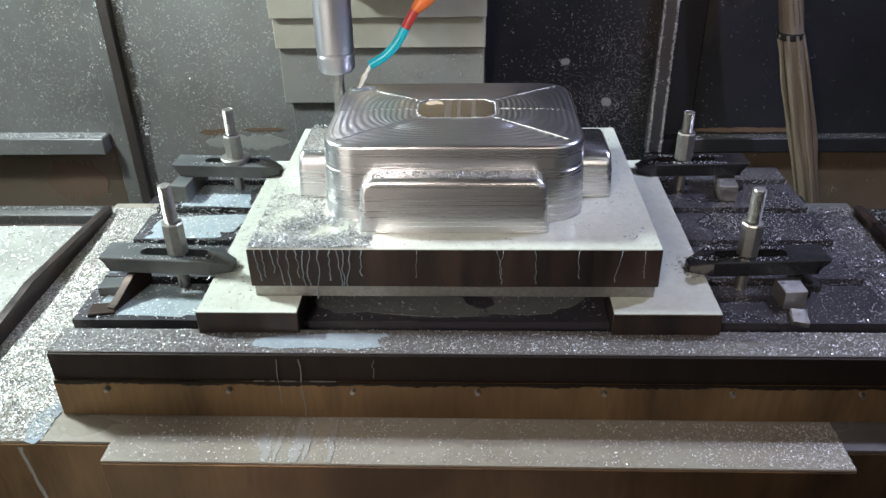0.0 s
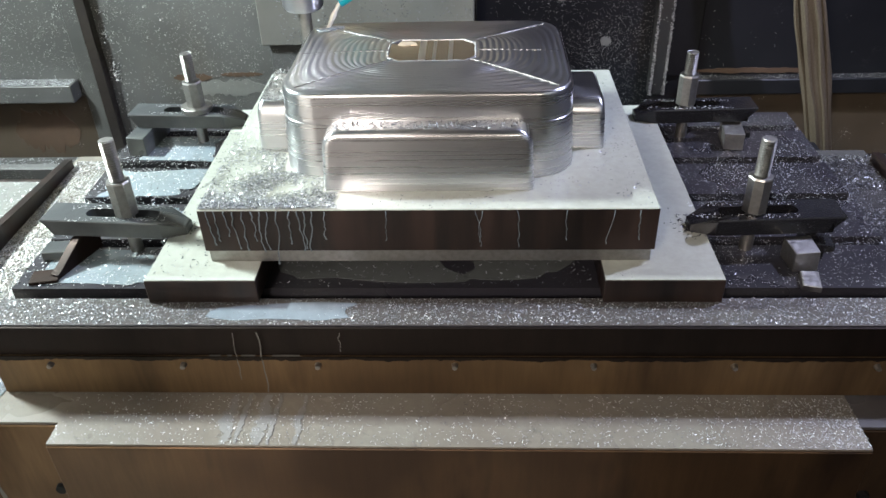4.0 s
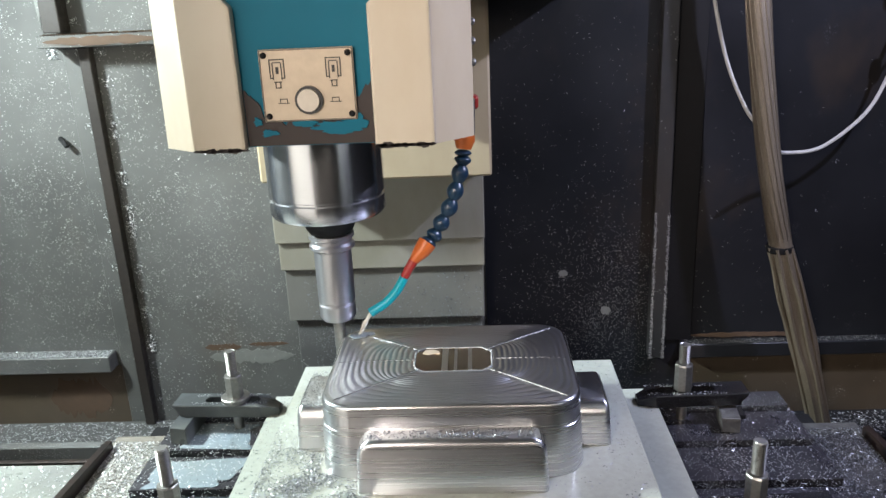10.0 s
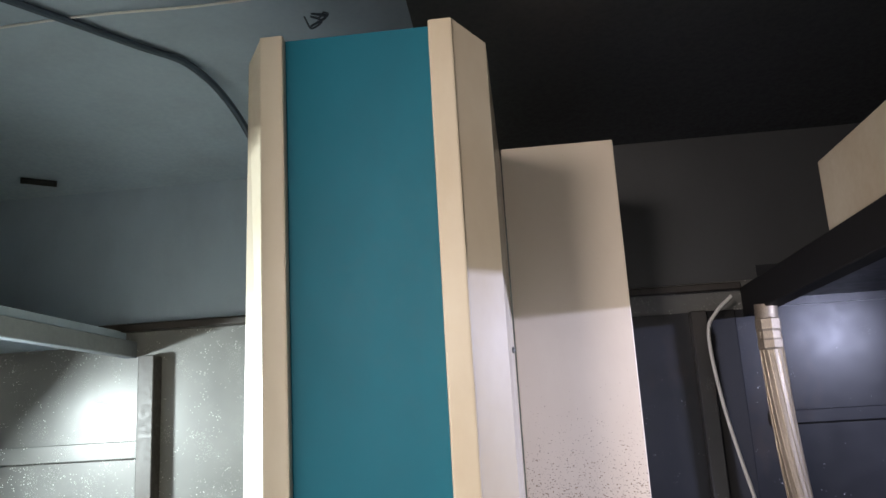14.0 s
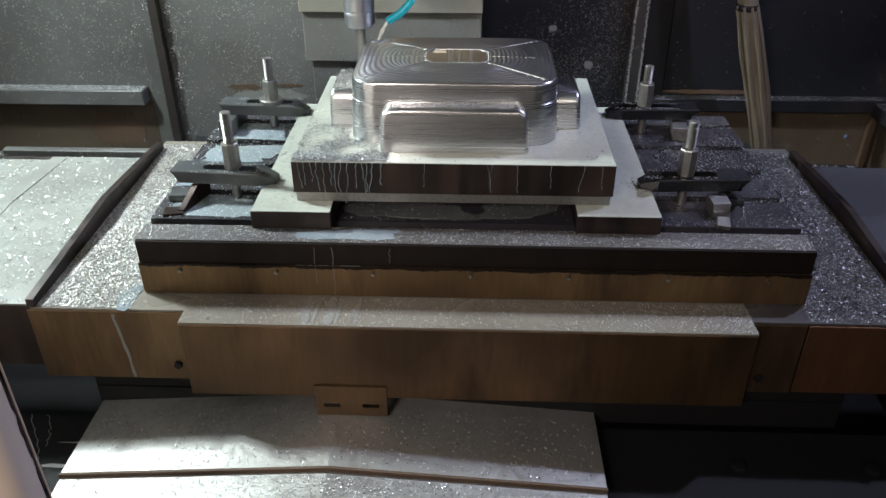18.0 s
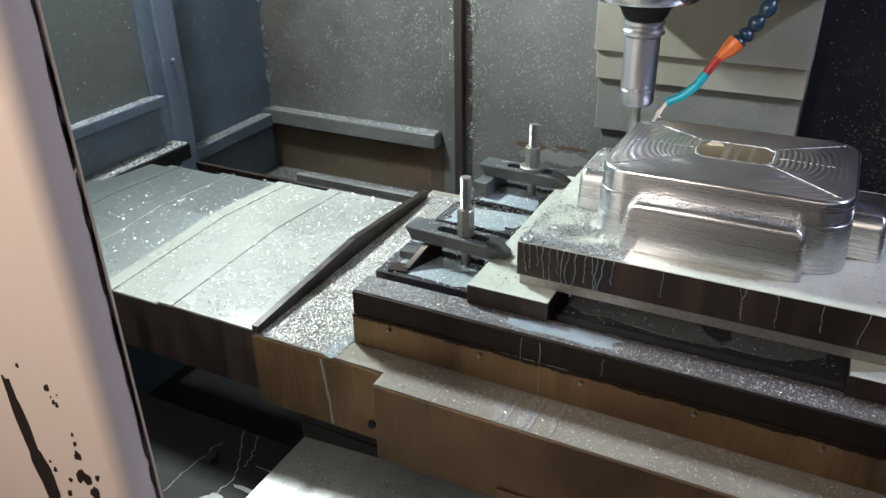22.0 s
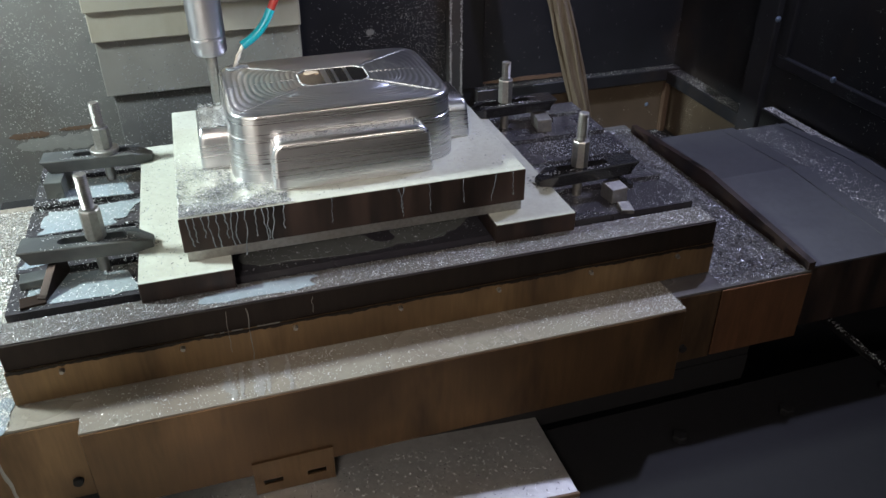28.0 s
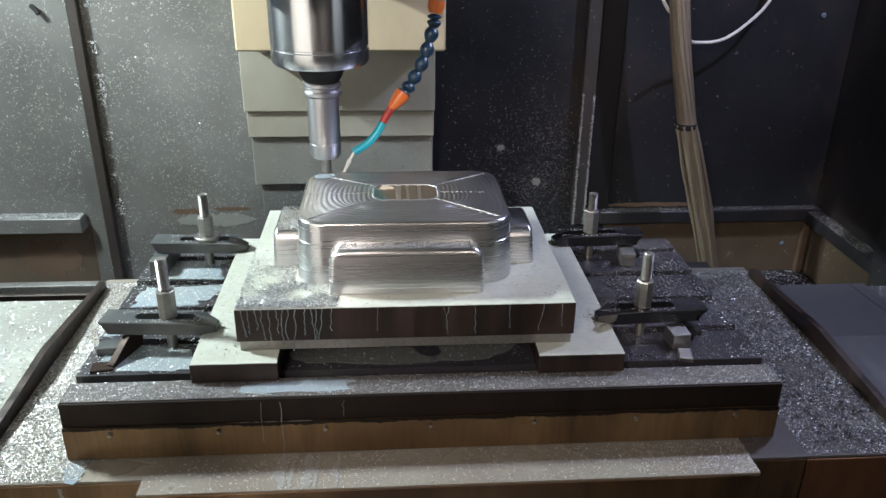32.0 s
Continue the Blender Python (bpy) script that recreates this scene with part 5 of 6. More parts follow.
for x in (-0.445, 0.447):
    bm = bmesh.new()
    bmesh.ops.create_cone(bm, cap_ends=True, segments=12, radius1=0.007, radius2=0.006, depth=0.006, matrix=Matrix.Translation((x, -0.0545, -0.195)) @ Matrix.Rotation(radians(90), 4, "X"))
    part("screw", bm, M_SHADOW, tray)
def dribble(x, z0, z1, y, w, seed, lean=0.0):
    """A pale dried run on an upright sheet."""
    rnd = random.Random(seed)
    bm, rows, n, dx = bmesh.new(), [], 14, 0.0
    for k in range(n):
        u = k / (n - 1)
        dx += rnd.uniform(-0.0012, 0.0012)
        hw = w * (0.7 + 0.5 * rnd.random())
        rows.append([bm.verts.new((x + dx + lean * u + q * hw, y - (0 if q else 0.0006), z0 + (z1 - z0) * u)) for q in (-1, 0, 1)])
    for a, b in zip(rows, rows[1:]):
        for k in range(2):
            bm.faces.new((a[k], a[k + 1], b[k + 1], b[k]))
    bmesh.ops.recalc_face_normals(bm, faces=bm.faces)
    return bm


part("dried_run", dribble(-0.53, -0.100, -0.222, -0.0526, 0.0026, 2, 0.010), M_SPLASH, tray, "pale dried run")
for k, (x, w) in enumerate(((-0.236, 0.009), (-0.200, 0.011), (-0.160, 0.005), (-0.222, 0.004), (-0.188, 0.004))):
    rnd = random.Random(k + 40)
    left, right = [], []
    for q in range(29):
        u = q / 28
        hw = w * (0.25 + 0.75 * math.sin(math.pi * (0.1 + 0.85 * u))) * rnd.uniform(0.45, 1.1)
        mid = x + 0.006 * noise.noise((u * 3, k * 2.0, 0))
        left.append((mid - hw, -0.079 + 0.071 * u))
        right.append((mid + hw * rnd.uniform(0.6, 1.1), -0.079 + 0.071 * u))
    part("dried_run", prism(left + right[::-1], "z", SZ - 0.0002, SZ + 0.0001 + 0.00005 * k), M_SPLASH, tray, "pale dried splash")
saddle = rides(thing("saddle", "black iron saddle under the table", "machine base"), False)
part("casting", box((-0.60, -0.03, -0.317), (0.60, 0.60, -0.0975)), M_SHADOW, saddle)
part("gib_strip", box((-0.598, -0.034, -0.30), (0.598, -0.0305, -0.26)), M_SHADOW, saddle)


bed = thing("machine_bed", "black cast machine bed below the saddle, wet and dirty", "machine base")
part("bed_top", box((-1.30, -0.40, -0.36), (1.0, -0.035, -0.318), 0.004), M_SHADOW, bed)
part("bed_front", box((-1.28, -0.38, -0.7495), (0.98, -0.06, -0.3605)), M_SHADOW, bed)
for x in (-0.9, -0.72, 0.42, 0.62, 0.82):
    part("bolt", lathe([(0.012, -0.3179), (0.012, -0.309), (0.010, -0.307)], (x, -0.12), 6), M_SHADOW, bed)
for cx, cy, rx, ry, sd in ((-0.555, -0.044, 0.045, 0.005, 71), (-0.50, -0.047, 0.03, 0.007, 72), (-0.54, -0.10, 0.085, 0.0025, 73), (-0.66, -0.19, 0.02, 0.012, 74), (-0.62, -0.15, 0.03, 0.004, 75)):
    tagged(link("coolant_puddle", blob(cx, cy, rx, ry, -0.3178, sd, 0.0006), M_DRIED), "pale dried coolant splash on the black bed", "liquid", "dried splashes")


def streak(pts, w, seed):
    """A thin wandering dried trickle on the bed."""
    rnd = random.Random(seed)
    line = [(p.x + rnd.uniform(-0.003, 0.003), p.y) for p in smooth_path([(x, y, 0) for x, y in pts], 8)]
    return prism([(x - w * rnd.uniform(0.3, 1), y) for x, y in line] + [(x + w * rnd.uniform(0.3, 1), y) for x, y in line[::-1]], "z", -0.3179, -0.3172)


for k, (pts, w) in enumerate(((((-0.72, -0.04), (-0.69, -0.085), (-0.6624, -0.1354), (-0.667, -0.19)), 0.0011), (((-0.69, -0.04), (-0.67, -0.075), (-0.66, -0.11)), 0.0008), (((-0.735, -0.08), (-0.741, -0.14), (-0.745, -0.21), (-0.77, -0.27)), 0.0007), (((-0.58, -0.06), (-0.52, -0.075), (-0.45, -0.07), (-0.36, -0.088)), 0.0016))):
    tagged(link("dried_trickle", streak(pts, w, k), M_DRIED), "thin pale dried trickle on the black bed", "liquid", "dried splashes")
for x in (0.842, 1.004):
    part("way_rail", box((x, -0.39, -0.3178), (x + 0.014, 0.14, -0.306), 0.001), M_CLAMP_D, bed, "black guide rail")


def slotted_tab():
    bm = bmesh.new()
    x0, x1, z0, z1 = -0.228, -0.118, -0.262, -0.204
    ys = (-0.0855, -0.0825)
    zs = -0.242
    for lo, hi in (((x0, z0), (x1, zs - 0.004)), ((x0, zs + 0.004), (x1, z1)), ((x0, zs - 0.004), (x0 + 0.012, zs + 0.004)), ((x0 + 0.038, zs - 0.004), (x1 - 0.038, zs + 0.004)), ((x1 - 0.012, zs - 0.004), (x1, zs + 0.004))):
        add_box(bm, (lo[0], ys[0], lo[1]), (hi[0], ys[1], hi[1]))
    return bm


part("slotted_tab", slotted_tab(), M_SADDLE, tray, "slotted fixing tab")


def roof_sheet(x0, x1, y0, y1, z0, rise, t=0.003):
    ym = 0.24
    return prism([(y0, z0), (ym, z0 + rise), (y1, z0), (y1, z0 - t), (ym, z0 + rise - t), (y0, z0 - t)], "x", x0, x1)


def side_cover(name, seams, mat, label, group):
    t = rides(thing(name, label, "way cover", (0, 0, 0), group), False)
    s = 1 if seams[1] > seams[0] else -1
    for k, (a, b) in enumerate(zip(seams, seams[1:])):
        z = -0.088 - 0.005 * k
        lo, hi = min(a, b + 0.03 * s), max(a, b + 0.03 * s)
        part("cover_sheet", roof_sheet(lo, hi, -0.048, 0.465 - 0.004 * k, z, 0.014), M_WHITED if (k < 2 and s < 0) else mat, t)
        part("front_fold", box((lo, -0.049 + 0.0005 * k, -0.205 + 0.001 * k), (hi, -0.0462 + 0.0005 * k, z - 0.0031)), M_EDGE, t)
        part("lip", prism([(-0.048, z + 0.0002), (0.24, z + 0.0142), (0.465, z + 0.0002), (0.465, z + 0.0014), (0.24, z + 0.0154), (-0.048, z + 0.0014)], "x", b - 0.003 * s if s > 0 else b, b if s > 0 else b - 0.003 * s), M_WHITED if (k < 3 and s < 0) else mat, t)
    x = seams[0]
    wiper = part("wiper", prism([(-0.05, SZ), (0.24, SZ + 0.002), (0.52, SZ), (0.52, SZ + 0.016), (0.24, SZ + 0.034), (-0.05, SZ + 0.014)], "x", min(x, x + 0.012 * s) - 0.004 * s, max(x, x + 0.012 * s) - 0.004 * s), M_EDGE, t, "dark wiper strip")
    return t


side_cover("way_cover", [-0.650, -0.828, -0.965, -1.125, -1.28, -1.42], M_COVER, "bright telescopic sheet way cover, dusted with swarf", "way covers")
side_cover("way_cover", [0.662, 0.845, 0.99, 1.05], M_COVER_R, "telescopic sheet way cover, its shade put into a darker colour", "way covers")

# front roof-shaped cover below the saddle
front = thing("way_cover", "ridged telescopic sheet cover below the table front", "way cover")
rides(front, False)
for k, (y0, y1, z) in enumerate(((-0.19, 0.0, -0.262), (-0.33, -0.12, -0.268), (-0.52, -0.26, -0.274), (-0.75, -0.45, -0.280))):
    part("cover_sheet", prism([(-0.595 - 0.0 * k, z - 0.03), (-0.195, z), (0.21, z - 0.03), (0.21, z - 0.16), (0.205, z - 0.16), (0.205, z - 0.034), (-0.195, z - 0.004), (-0.59, z - 0.034), (-0.59, z - 0.16), (-0.595, z - 0.16)], "y", y0, y1), M_FRONT, front)
    part("wiper", prism([(-0.596, z - 0.029), (-0.195, z + 0.001), (0.211, z - 0.029), (0.211, z - 0.036), (-0.195, z - 0.006), (-0.596, z - 0.036)], "y", y0 - 0.005, y0 - 0.0005), M_RUST, front, "brown wiper edge")


# ---- swarf ----


def swarf(name, count, where, mat, size, label, seed, face=None):
    """Many small bent flakes lying on a surface; where(rnd) gives a place, or None."""
    rnd = random.Random(seed)
    verts, faces = [], []
    for _ in range(count):
        p = where(rnd)
        if p is None:
            continue
        a = rnd.uniform(0, 2 * math.pi)
        ln, wd = size * rnd.uniform(0.5, 1.6), size * rnd.uniform(0.18, 0.45)
        tilt = rnd.uniform(-0.5, 0.5)
        ux, uy, vx, vy = math.cos(a), math.sin(a), -math.sin(a), math.cos(a)
        b = len(verts)
        lift = size * rnd.uniform(0.1, 0.5)
        for s, h in ((-1, lift * (0.2 + 0.8 * rnd.random())), (0, lift * 0.15), (1, lift * (0.2 + rnd.random()))):
            for w in (-1, 1):
                verts.append((p[0] + ux * s * ln / 2 + vx * w * wd / 2, p[1] + uy * s * ln / 2 + vy * w * wd / 2, p[2] + 0.0004 + h + w * tilt * wd / 2))
        faces += [(b, b + 1, b + 3, b + 2), (b + 2, b + 3, b + 5, b + 4)]
    if face:
        verts = [face(*v) for v in verts]
    me = bpy.data.meshes.new(name)
    me.from_pydata(verts, [], faces)
    me.materials.append(mat)
    return tagged(new(name, me), label, "swarf", "", "stuff")


def patch(x0, x1, y0, y1, z, thin=0.0):
    def where(rnd):
        x, y = rnd.uniform(x0, x1), rnd.uniform(y0, y1)
        if thin and noise.noise((x * 14, y * 14, z)) < rnd.uniform(-0.5, 0.5) + thin - 0.5:
            return None
        return (x, y, z)
    return where


def heap(rnd):
    """The drift of chips on the plate's near corner, thinning out towards the workpiece."""
    x, y = rnd.uniform(-0.2695, -0.10), 0.0715 + abs(rnd.gauss(0, 0.075))
    edge = 0.30 - 1.9 * max(0, x + 0.235) if x > -0.235 else 0.30
    if y > min(edge, 0.33) + 0.03 * noise.noise((x * 30, y * 30, 1)) or (x > -0.144 and y > 0.104) or (x > -0.196 and y > 0.15):
        return None
    if noise.noise((x * 22, y * 22, 3)) < rnd.uniform(-0.9, 0.5) * (0.4 + 6 * (y - 0.07)):
        return None
    return (x, y, 0.0982 + 0.0015 * rnd.random())


rides(swarf("swarf", 4600, heap, M_SWARF, 0.0026, "drift of bright aluminium chips on the plate corner", 1))
rides(swarf("swarf", 8500, heap, M_SWARF_D, 0.0027, "drift of dull grey chips on the plate corner", 61))
rides(swarf("swarf", 1100, patch(-0.27, 0.21, 0.072, 0.44, 0.0982, 0.1), M_SWARF_D, 0.0026, "loose chips scattered on the plate", 2))
rides(swarf("swarf", 8000, patch(-0.5, 0.5, 0.001, 0.045, 0.0003, 0.0), M_SWARF_D, 0.0018, "fine dull chips along the table edge", 66))
rides(swarf("swarf", 3000, patch(-0.5, 0.5, 0.001, 0.045, 0.0003), M_SWARF, 0.0020, "fine bright chips along the table edge", 3))
rides(swarf("swarf", 300, patch(-0.333, -0.272, 0.04, 0.47, 0.0302), M_SWARF_D, 0.0026, "dark chips on the wet bar", 4))
rides(swarf("swarf", 2600, patch(-0.5, -0.335, 0.066, 0.50, 0.0010, 0.0), M_SWARF, 0.0024, "chips on the table beside the bar", 5))
rides(swarf("swarf", 8500, patch(0.285, 0.5, 0.066, 0.50, 0.0, 0.15), M_SWARF, 0.0016, "chips on the table beside the bar", 6))
rides(swarf("swarf", 260, patch(-0.20, 0.15, 0.066, 0.13, 0.0008), M_SWARF_D, 0.003, "dark chips in the gap under the plate", 31))
rides(swarf("swarf", 24000, patch(-0.65, -0.503, -0.048, 0.54, SZ, -0.3), M_SWARF_P, 0.0026, "thick bright chips on the tray", 7), False)
rides(swarf("swarf", 9000, patch(-0.65, -0.503, -0.048, 0.54, SZ, -0.2), M_SWARF_D, 0.0029, "dull chips among the bright ones on the tray", 74), False)
rides(swarf("swarf", 9000, patch(0.503, 0.66, -0.048, 0.54, SZ, 0.2), M_SWARF, 0.0019, "chips on the tray", 8), False)
rides(swarf("swarf", 7000, patch(0.503, 0.66, -0.048, 0.54, SZ, 0.1), M_SWARF_D, 0.0028, "dull chips on the tray", 73), False)
rides(swarf("swarf", 2600, patch(0.52, 0.66, -0.03, 0.54, SZ + 0.001, 0.35), M_SWARF_K, 0.0048, "black wet clumps of chips on the tray", 65), False)
rides(swarf("swarf", 3600, patch(-0.42, 0.42, -0.079, -0.008, SZ, 0.25), M_SWARF, 0.0017, "chips along the tray front", 9), False)
rides(swarf("swarf", 1600, lambda rnd: (0.42 - abs(rnd.gauss(0, 0.07)), rnd.uniform(-0.079, -0.01), SZ), M_SWARF, 0.0016, "bright chips drifted at the tray's end", 32), False)
rides(swarf("swarf", 700, lambda rnd: (rnd.choice((-0.383, 0.335)) + rnd.uniform(-0.07, 0.05), rnd.choice((0.142, 0.431)) + rnd.choice((-1, 1)) * rnd.uniform(0.009, 0.017), ZC + 0.02), M_SWARF, 0.0022, "fine chips on the clamp straps", 33))


def upright(x, y, z):
    """Lays flakes made flat on the ground against the back wall."""
    return (x, WB - 0.0005 - z, y)


def spatter(x0, x1, z0, z1, cx, cz, rx, rz):
    """Places on a wall, thickest round one middle."""
    def where(rnd):
        x, z = rnd.uniform(x0, x1), rnd.uniform(z0, z1)
        d = ((x - cx) / rx) ** 2 + ((z - cz) / rz) ** 2
        if rnd.random() > math.exp(-d) * (0.75 + 0.9 * noise.noise((x * 9, z * 9, 5))) + 0.02:
            return None
        return (x, z, 0.0)
    return where


def seam_clumps(x, z0, z1, wide):
    def where(rnd):
        z = rnd.uniform(z0, z1)
        if noise.noise((x, z * 24, 2)) < 0.1:
            return None
        return (x + rnd.gauss(0, wide), z, rnd.uniform(0, 0.006))
    return where


swarf("swarf", 9000, spatter(WL + 0.01, -0.40, -0.15, 1.12, -0.74, 0.16, 0.42, 0.34), M_SWARF_W, 0.0041, "bright chips stuck to the back wall", 34, upright)
swarf("swarf", 30000, spatter(WL + 0.01, -0.40, -0.35, 1.12, -0.82, 0.13, 0.5, 0.42), M_SWARF_W, 0.0030, "fine chips stuck to the back wall", 35, upright)
for k, (x, z0, z1) in enumerate(((WL + 0.006, -0.15, 0.9), (-0.80, -0.3, 0.57), (-0.85, 0.05, 0.8), (-0.91, 0.55, 0.9))):
    swarf("swarf", 900, seam_clumps(x, z0, z1, 0.006), M_SWARF, 0.0045, "clumps of chips caught along a wall seam", 36 + k, upright)
# Flakes crowd here to imitate the patch of lamp light on the panel.
swarf("swarf", 26000, spatter(0.05, 0.43, -0.3, 0.6, 0.34, -0.09, 0.14, 0.17), M_SWARF_W, 0.0021, "fine chips on the dark back panel, standing for its lamplit patch", 64, lambda x, y, z: (x, WB - 0.0065 - z, y))
swarf("swarf", 3600, spatter(0.05, WR - 0.01, -0.3, 0.9, 0.25, -0.05, 0.35, 0.3), M_SWARF_W, 0.0030, "sparse chips stuck to the dark back panel", 41, lambda x, y, z: (x, WB - 0.0065 - z, y))
swarf("swarf", 1500, spatter(-0.25, 0.52, -0.1, 1.0, 0.2, 0.2, 0.5, 0.4), M_SWARF_W, 0.0040, "sparse chips stuck to the side panel", 42, lambda x, y, z: (WL + 0.0745 + z, x, y))
swarf("swarf", 5000, spatter(-0.25, 0.52, -0.1, 1.0, 0.255, 0.3, 0.08, 0.35), M_SWARF_W, 0.0032, "sparse chips stuck to the side panel", 43, lambda x, y, z: (WR - 0.0745 - z, x, y))
swarf("swarf", 420, spatter(-0.25, 0.52, -0.1, 0.7, 0.255, 0.3, 0.07, 0.22), M_SWARF_P, 0.0036, "pale chips stuck to the side panel", 75, lambda x, y, z: (WR - 0.0745 - z, x, y))
swarf("swarf", 900, patch(-0.90, -0.63, 1.015, 1.075, 0.600), M_RUST, 0.006, "brown chips heaped on the wall shelf", 44)


def on_cover(x0, x1, z0, fade):
    def where(rnd):
        x, y = rnd.uniform(x0, x1), rnd.uniform(-0.045, 0.46)
        z = z0 - 0.005 * (0 if abs(x) < 0.83 else 1 if abs(x) < 0.965 else 2 if abs(x) < 1.125 else 3)
        z += 0.014 * (1 - abs(y - 0.24) / (0.288 if y < 0.24 else 0.225)) + 0.001
        if rnd.random() < fade * abs(x - (x0 if abs(x0) < abs(x1) else x1)) / abs(x1 - x0):
            return None
        return (x, y, z)
    return where


def on_seams(seams, side=-1):
    def where(rnd):
        k = rnd.randrange(len(seams))
        y = rnd.uniform(-0.045, 0.46)
        if noise.noise((k * 3.1, y * 18, 0)) < -0.15:
            return None
        z = -0.088 - 0.005 * (k + 1) + 0.014 * (1 - abs(y - 0.24) / (0.288 if y < 0.24 else 0.225)) + 0.001
        return (seams[k] + side * (0.002 + abs(rnd.gauss(0, 0.006))), y, z)
    return where


rides(swarf("swarf", 3000, on_seams([-0.828, -0.965, -1.125, -1.28]), M_SWARF_P, 0.0036, "chips drifted along the cover seams", 51), False)
rides(swarf("swarf", 4200, on_seams([0.845, 0.99], 1), M_SWARF_P, 0.0022, "chips drifted along the cover seams", 52), False)
swarf("swarf", 5200, patch(WL + 0.075, WL + 0.125, -0.05, 0.585, -0.100, -0.2), M_SWARF, 0.0045, "chips drifted between the cover and the side panel", 53)
trim_bar("trim_cover_rail", (WL + 0.071, -0.10, -0.14), (WL + 0.13, 0.588, -0.1005), M_SHADOW, "black rail beside the way cover")
# A dark strip stands for the shaded slot behind the way cover.
trim_bar("trim_cover_slot", (-1.30, 0.525, -0.16), (-0.665, 0.535, -0.118), M_EDGE, "dark strip standing for the slot behind the way cover")
trim_bar("trim_cover_shelf", (-1.05, 0.60, -0.17), (-0.665, 0.62, -0.135), M_WALL, "swarf-covered sheet edge behind the cover")
swarf("swarf", 3600, patch(WL + 0.002, WL + 0.04, 0.66, 1.03, -0.1705, -0.2), M_SWARF, 0.004, "chips along the side ledge", 54)
swarf("swarf", 3400, patch(WL + 0.072, WL + 0.104, -0.28, 0.55, 0.0300, -0.1), M_SWARF, 0.004, "chips along the window sill", 55)
swarf("swarf", 1500, patch(WR - 0.044, WR - 0.002, 0.66, 1.03, -0.1695, 0.3), M_SWARF_P, 0.0028, "chips along the side ledge", 56)
swarf("swarf", 5000, patch(WR - 0.104, WR - 0.078, -0.05, 0.545, -0.0885, 0.0), M_SWARF_P, 0.0024, "chips drifted beside the darkened cover", 57)
trim_bar("trim_cover_rail_right", (WR - 0.106, -0.10, -0.145), (WR - 0.076, 0.55, -0.089), M_SHADOW, "black rail beside the way cover")
swarf("swarf", 2600, lambda rnd: (rnd.uniform(-0.37, 0.02), rnd.uniform(-0.30, -0.048), 0.0), M_SWARF_D, 0.003, "chips stuck to the lower column cover", 58, lambda x, y, z: (x, 0.9825 - z, y))
swarf("swarf", 700, lambda rnd: (rnd.uniform(-0.38, 0.02), -0.046 + 0.12 * rnd.random() ** 1.6, 0.0), M_SWARF_D, 0.003, "chips stuck to the column cover", 59, lambda x, y, z: (x, 0.9705 - z, y))
rides(swarf("swarf", 5200, on_cover(-1.3, -0.67, -0.088, 0.9), M_SWARF, 0.0040, "chips dusting the way cover", 10), False)
rides(swarf("swarf", 4200, on_cover(0.83, 1.03, -0.088, 0.0), M_SWARF_P, 0.0020, "chips dusting the way cover", 11), False)
rides(swarf("swarf", 500, patch(PX - 0.098, PX + 0.10, 0.117, 0.136, 0.1660, 0.05), M_SWARF_D, 0.0032, "chips lying on the front boss", 12))
rides(swarf("swarf", 700, patch(-0.226, -0.190, 0.210, 0.305, 0.1592), M_SWARF, 0.003, "chips lying on the side boss", 13))
swarf("swarf", 3500, patch(WL + 0.02, -0.35, 0.955, 1.07, -0.36), M_SWARF, 0.005, "chips heaped at the foot of the wall", 14)
swarf("swarf", 1800, patch(0.5, WR - 0.02, 0.955, 1.06, -0.365), M_SWARF, 0.005, "chips heaped at the foot of the wall", 15)
swarf("swarf", 4200, patch(WL + 0.02, -0.9, 1.037, 1.075, -0.158), M_SWARF, 0.004, "chips along the wall ledge", 16)
swarf("swarf", 1000, patch(0.5, WR - 0.01, 1.042, 1.07, -0.165, 0.3), M_SWARF_P, 0.0028, "chips along the wall ledge", 17)
rides(swarf("swarf", 1600, lambda rnd: (lambda x, y: (x, y, -0.2615 - 0.03 * abs(x + 0.195) / 0.4))(rnd.uniform(-0.58, 0.2), rnd.uniform(-0.185, -0.06)), M_SWARF, 0.003, "fine chips on the front cover", 18), False)

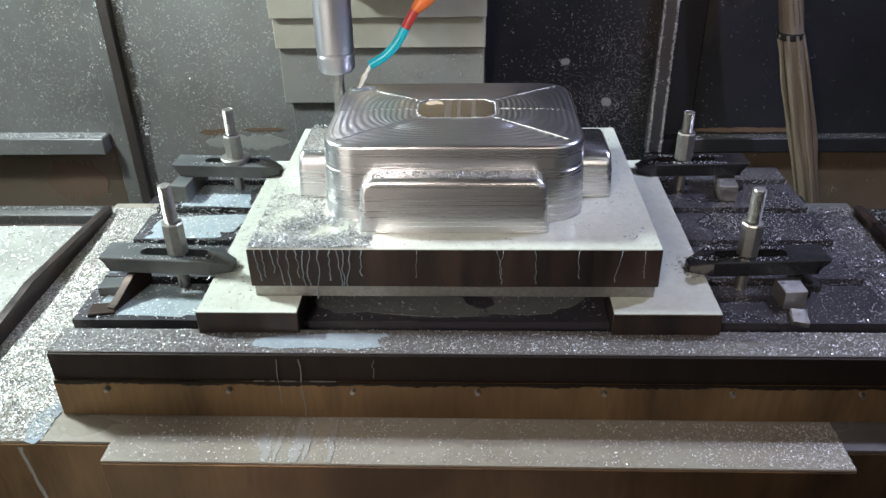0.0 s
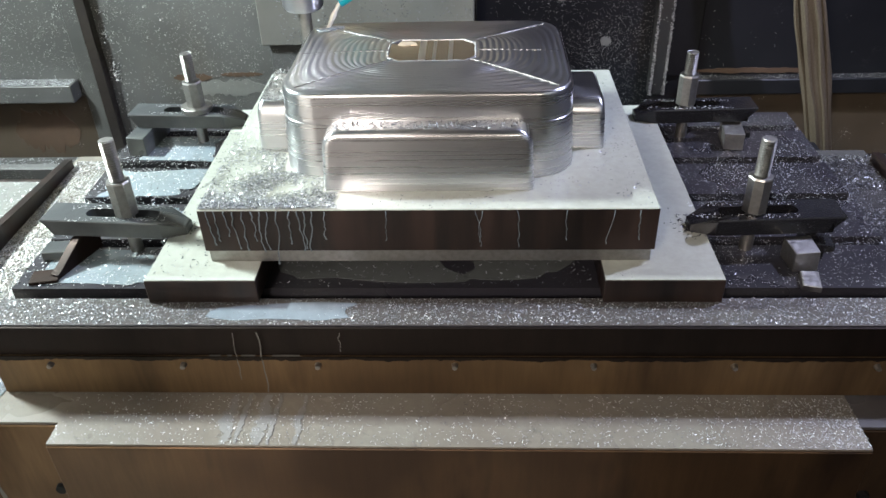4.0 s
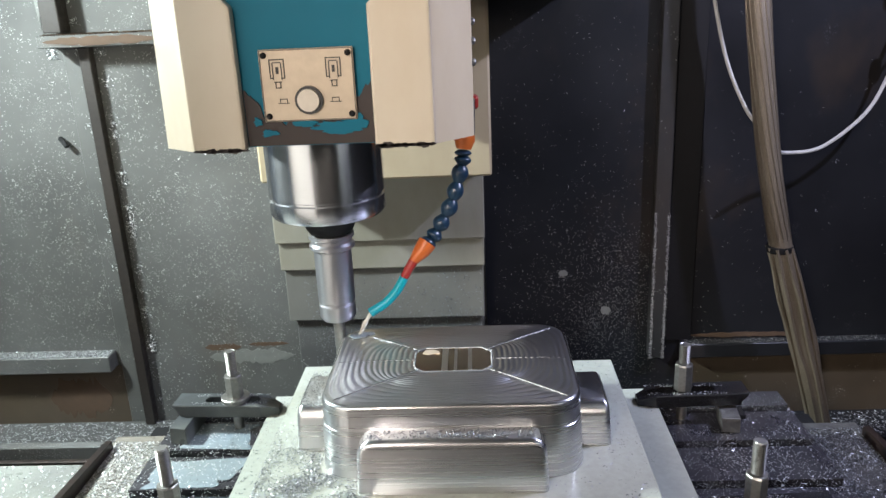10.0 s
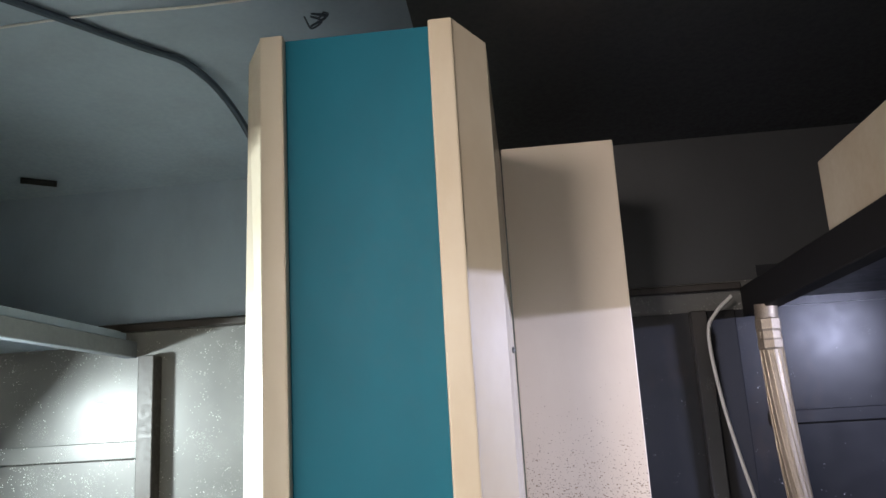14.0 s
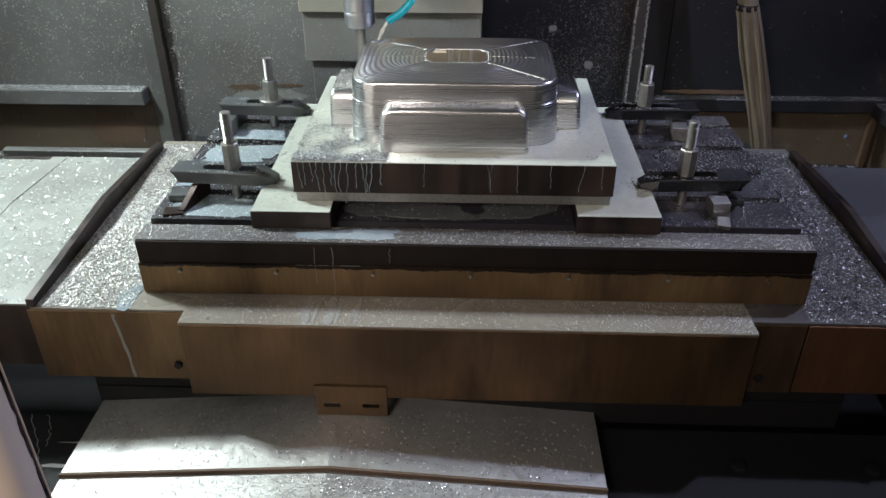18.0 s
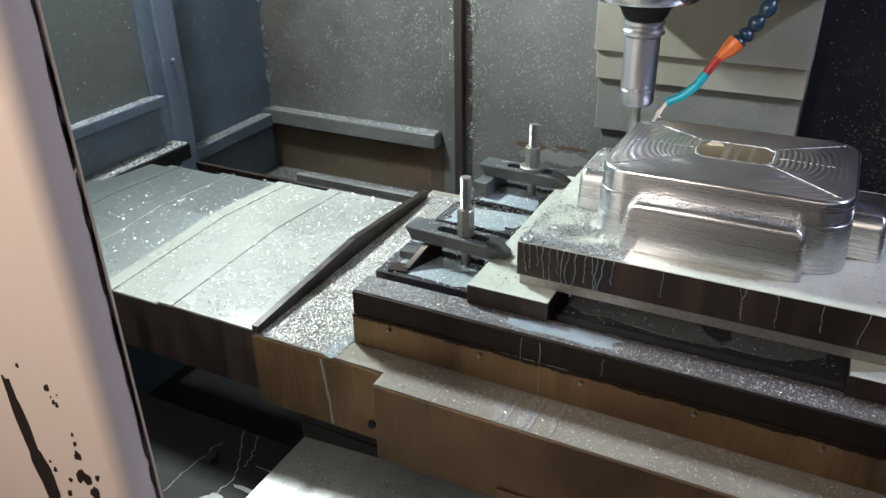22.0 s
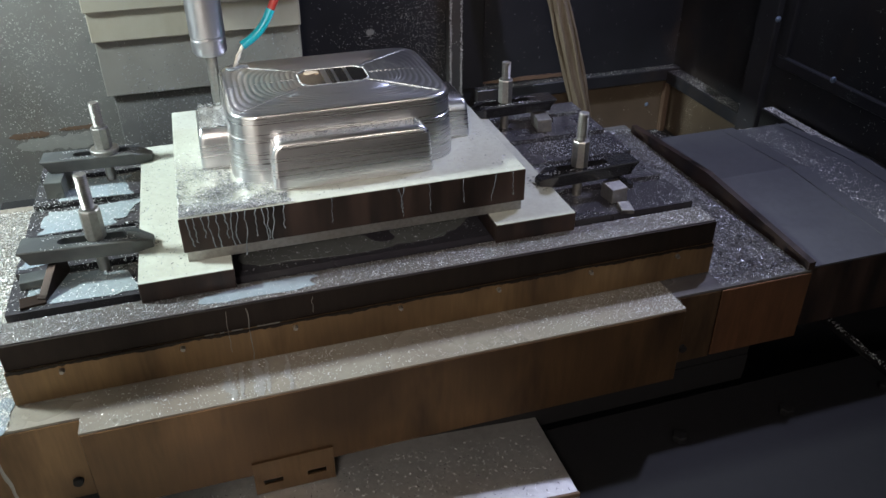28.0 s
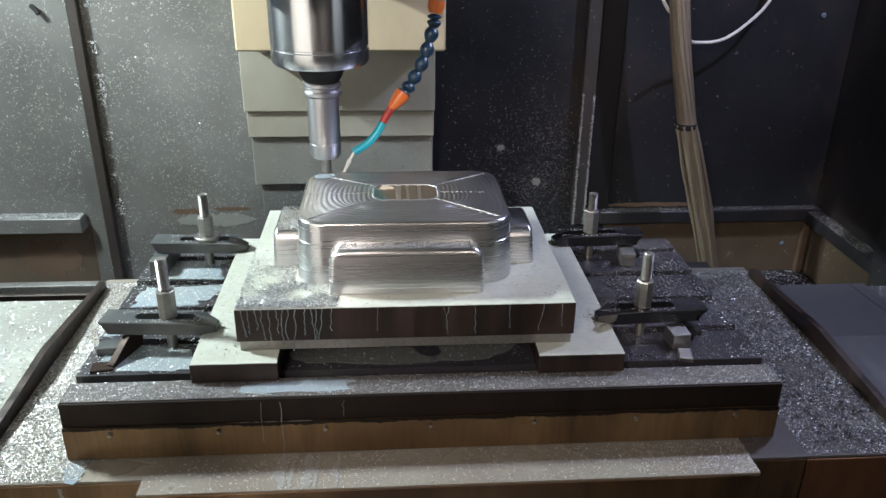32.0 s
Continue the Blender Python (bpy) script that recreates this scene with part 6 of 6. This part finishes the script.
swarf("swarf", 900, lambda rnd: (rnd.choice((0.849, 1.011)) + rnd.uniform(-0.006, 0.006), rnd.uniform(-0.38, 0.13), -0.306), M_SWARF, 0.0035, "chips along the guide rails", 67)
rides(swarf("swarf", 260, lambda rnd: (0.268 + rnd.gauss(0, 0.010), rnd.choice((0.142, 0.432)) + rnd.gauss(0, 0.012), 0.0302), M_SWARF_K, 0.0032, "black oily chips caked round a clamp's nose", 68))
rides(swarf("swarf", 140, lambda rnd: (-0.318 + rnd.gauss(0, 0.006), rnd.choice((0.142, 0.432)) + rnd.gauss(0, 0.009), 0.0302), M_SWARF_K, 0.003, "dark wet chips caked round a clamp's nose", 69))
rides(swarf("swarf", 6000, lambda rnd: (lambda x, y: (x, y, -0.2675 - 0.03 * abs(x + 0.195) / 0.4))(rnd.uniform(-0.58, 0.2), rnd.uniform(-0.32, -0.20)), M_SWARF, 0.0024, "fine chips dusting the front cover", 70), False)
# Pale flakes give the post's lower edges their lit look.
for k, (x, seed) in enumerate(((0.415, 71), (0.444, 72))):
    swarf("swarf", 700, lambda rnd, x=x: (x + rnd.gauss(0, 0.0015), -0.2 + 0.36 * rnd.random() ** 1.5, 0.0), M_SWARF_W, 0.0034, "chips along the post's edge, standing for its lit lower part", seed, lambda x, y, z: (x, 1.0445 - z, y))

# ---- the table's motion: it rounds the tool along a corner of the workpiece, over and over ----
SWING = [[0.0044, 0.0024], [0.0212, 0.019], [0.0007, -0.0004], [0.0029, -0.0013], [-0.001, -0.0006], [0.0022, 0.0025], [-0.0001, 0.0016]]


def swing(t):
    row = [1.0]
    for k in (1, 2, 3):
        a = 2 * math.pi * k * (t - 2) / 6
        row += [math.cos(a), math.sin(a)]
    return [-sum(w * c[n] for w, c in zip(row, SWING)) for n in (0, 1)]


def motions():
    times = [k * 0.5 for k in range(65)]
    for both, obs in ((1, RIDE_XY), (0, RIDE_Y)):
        for ob in obs:
            rest = ob.matrix_world.copy() if ob.matrix_world != Matrix() else ob.matrix_basis.copy()
            walk(ob, [(t, Matrix.Translation((swing(t)[0] * both, swing(t)[1], 0)) @ rest) for t in times])


motions()
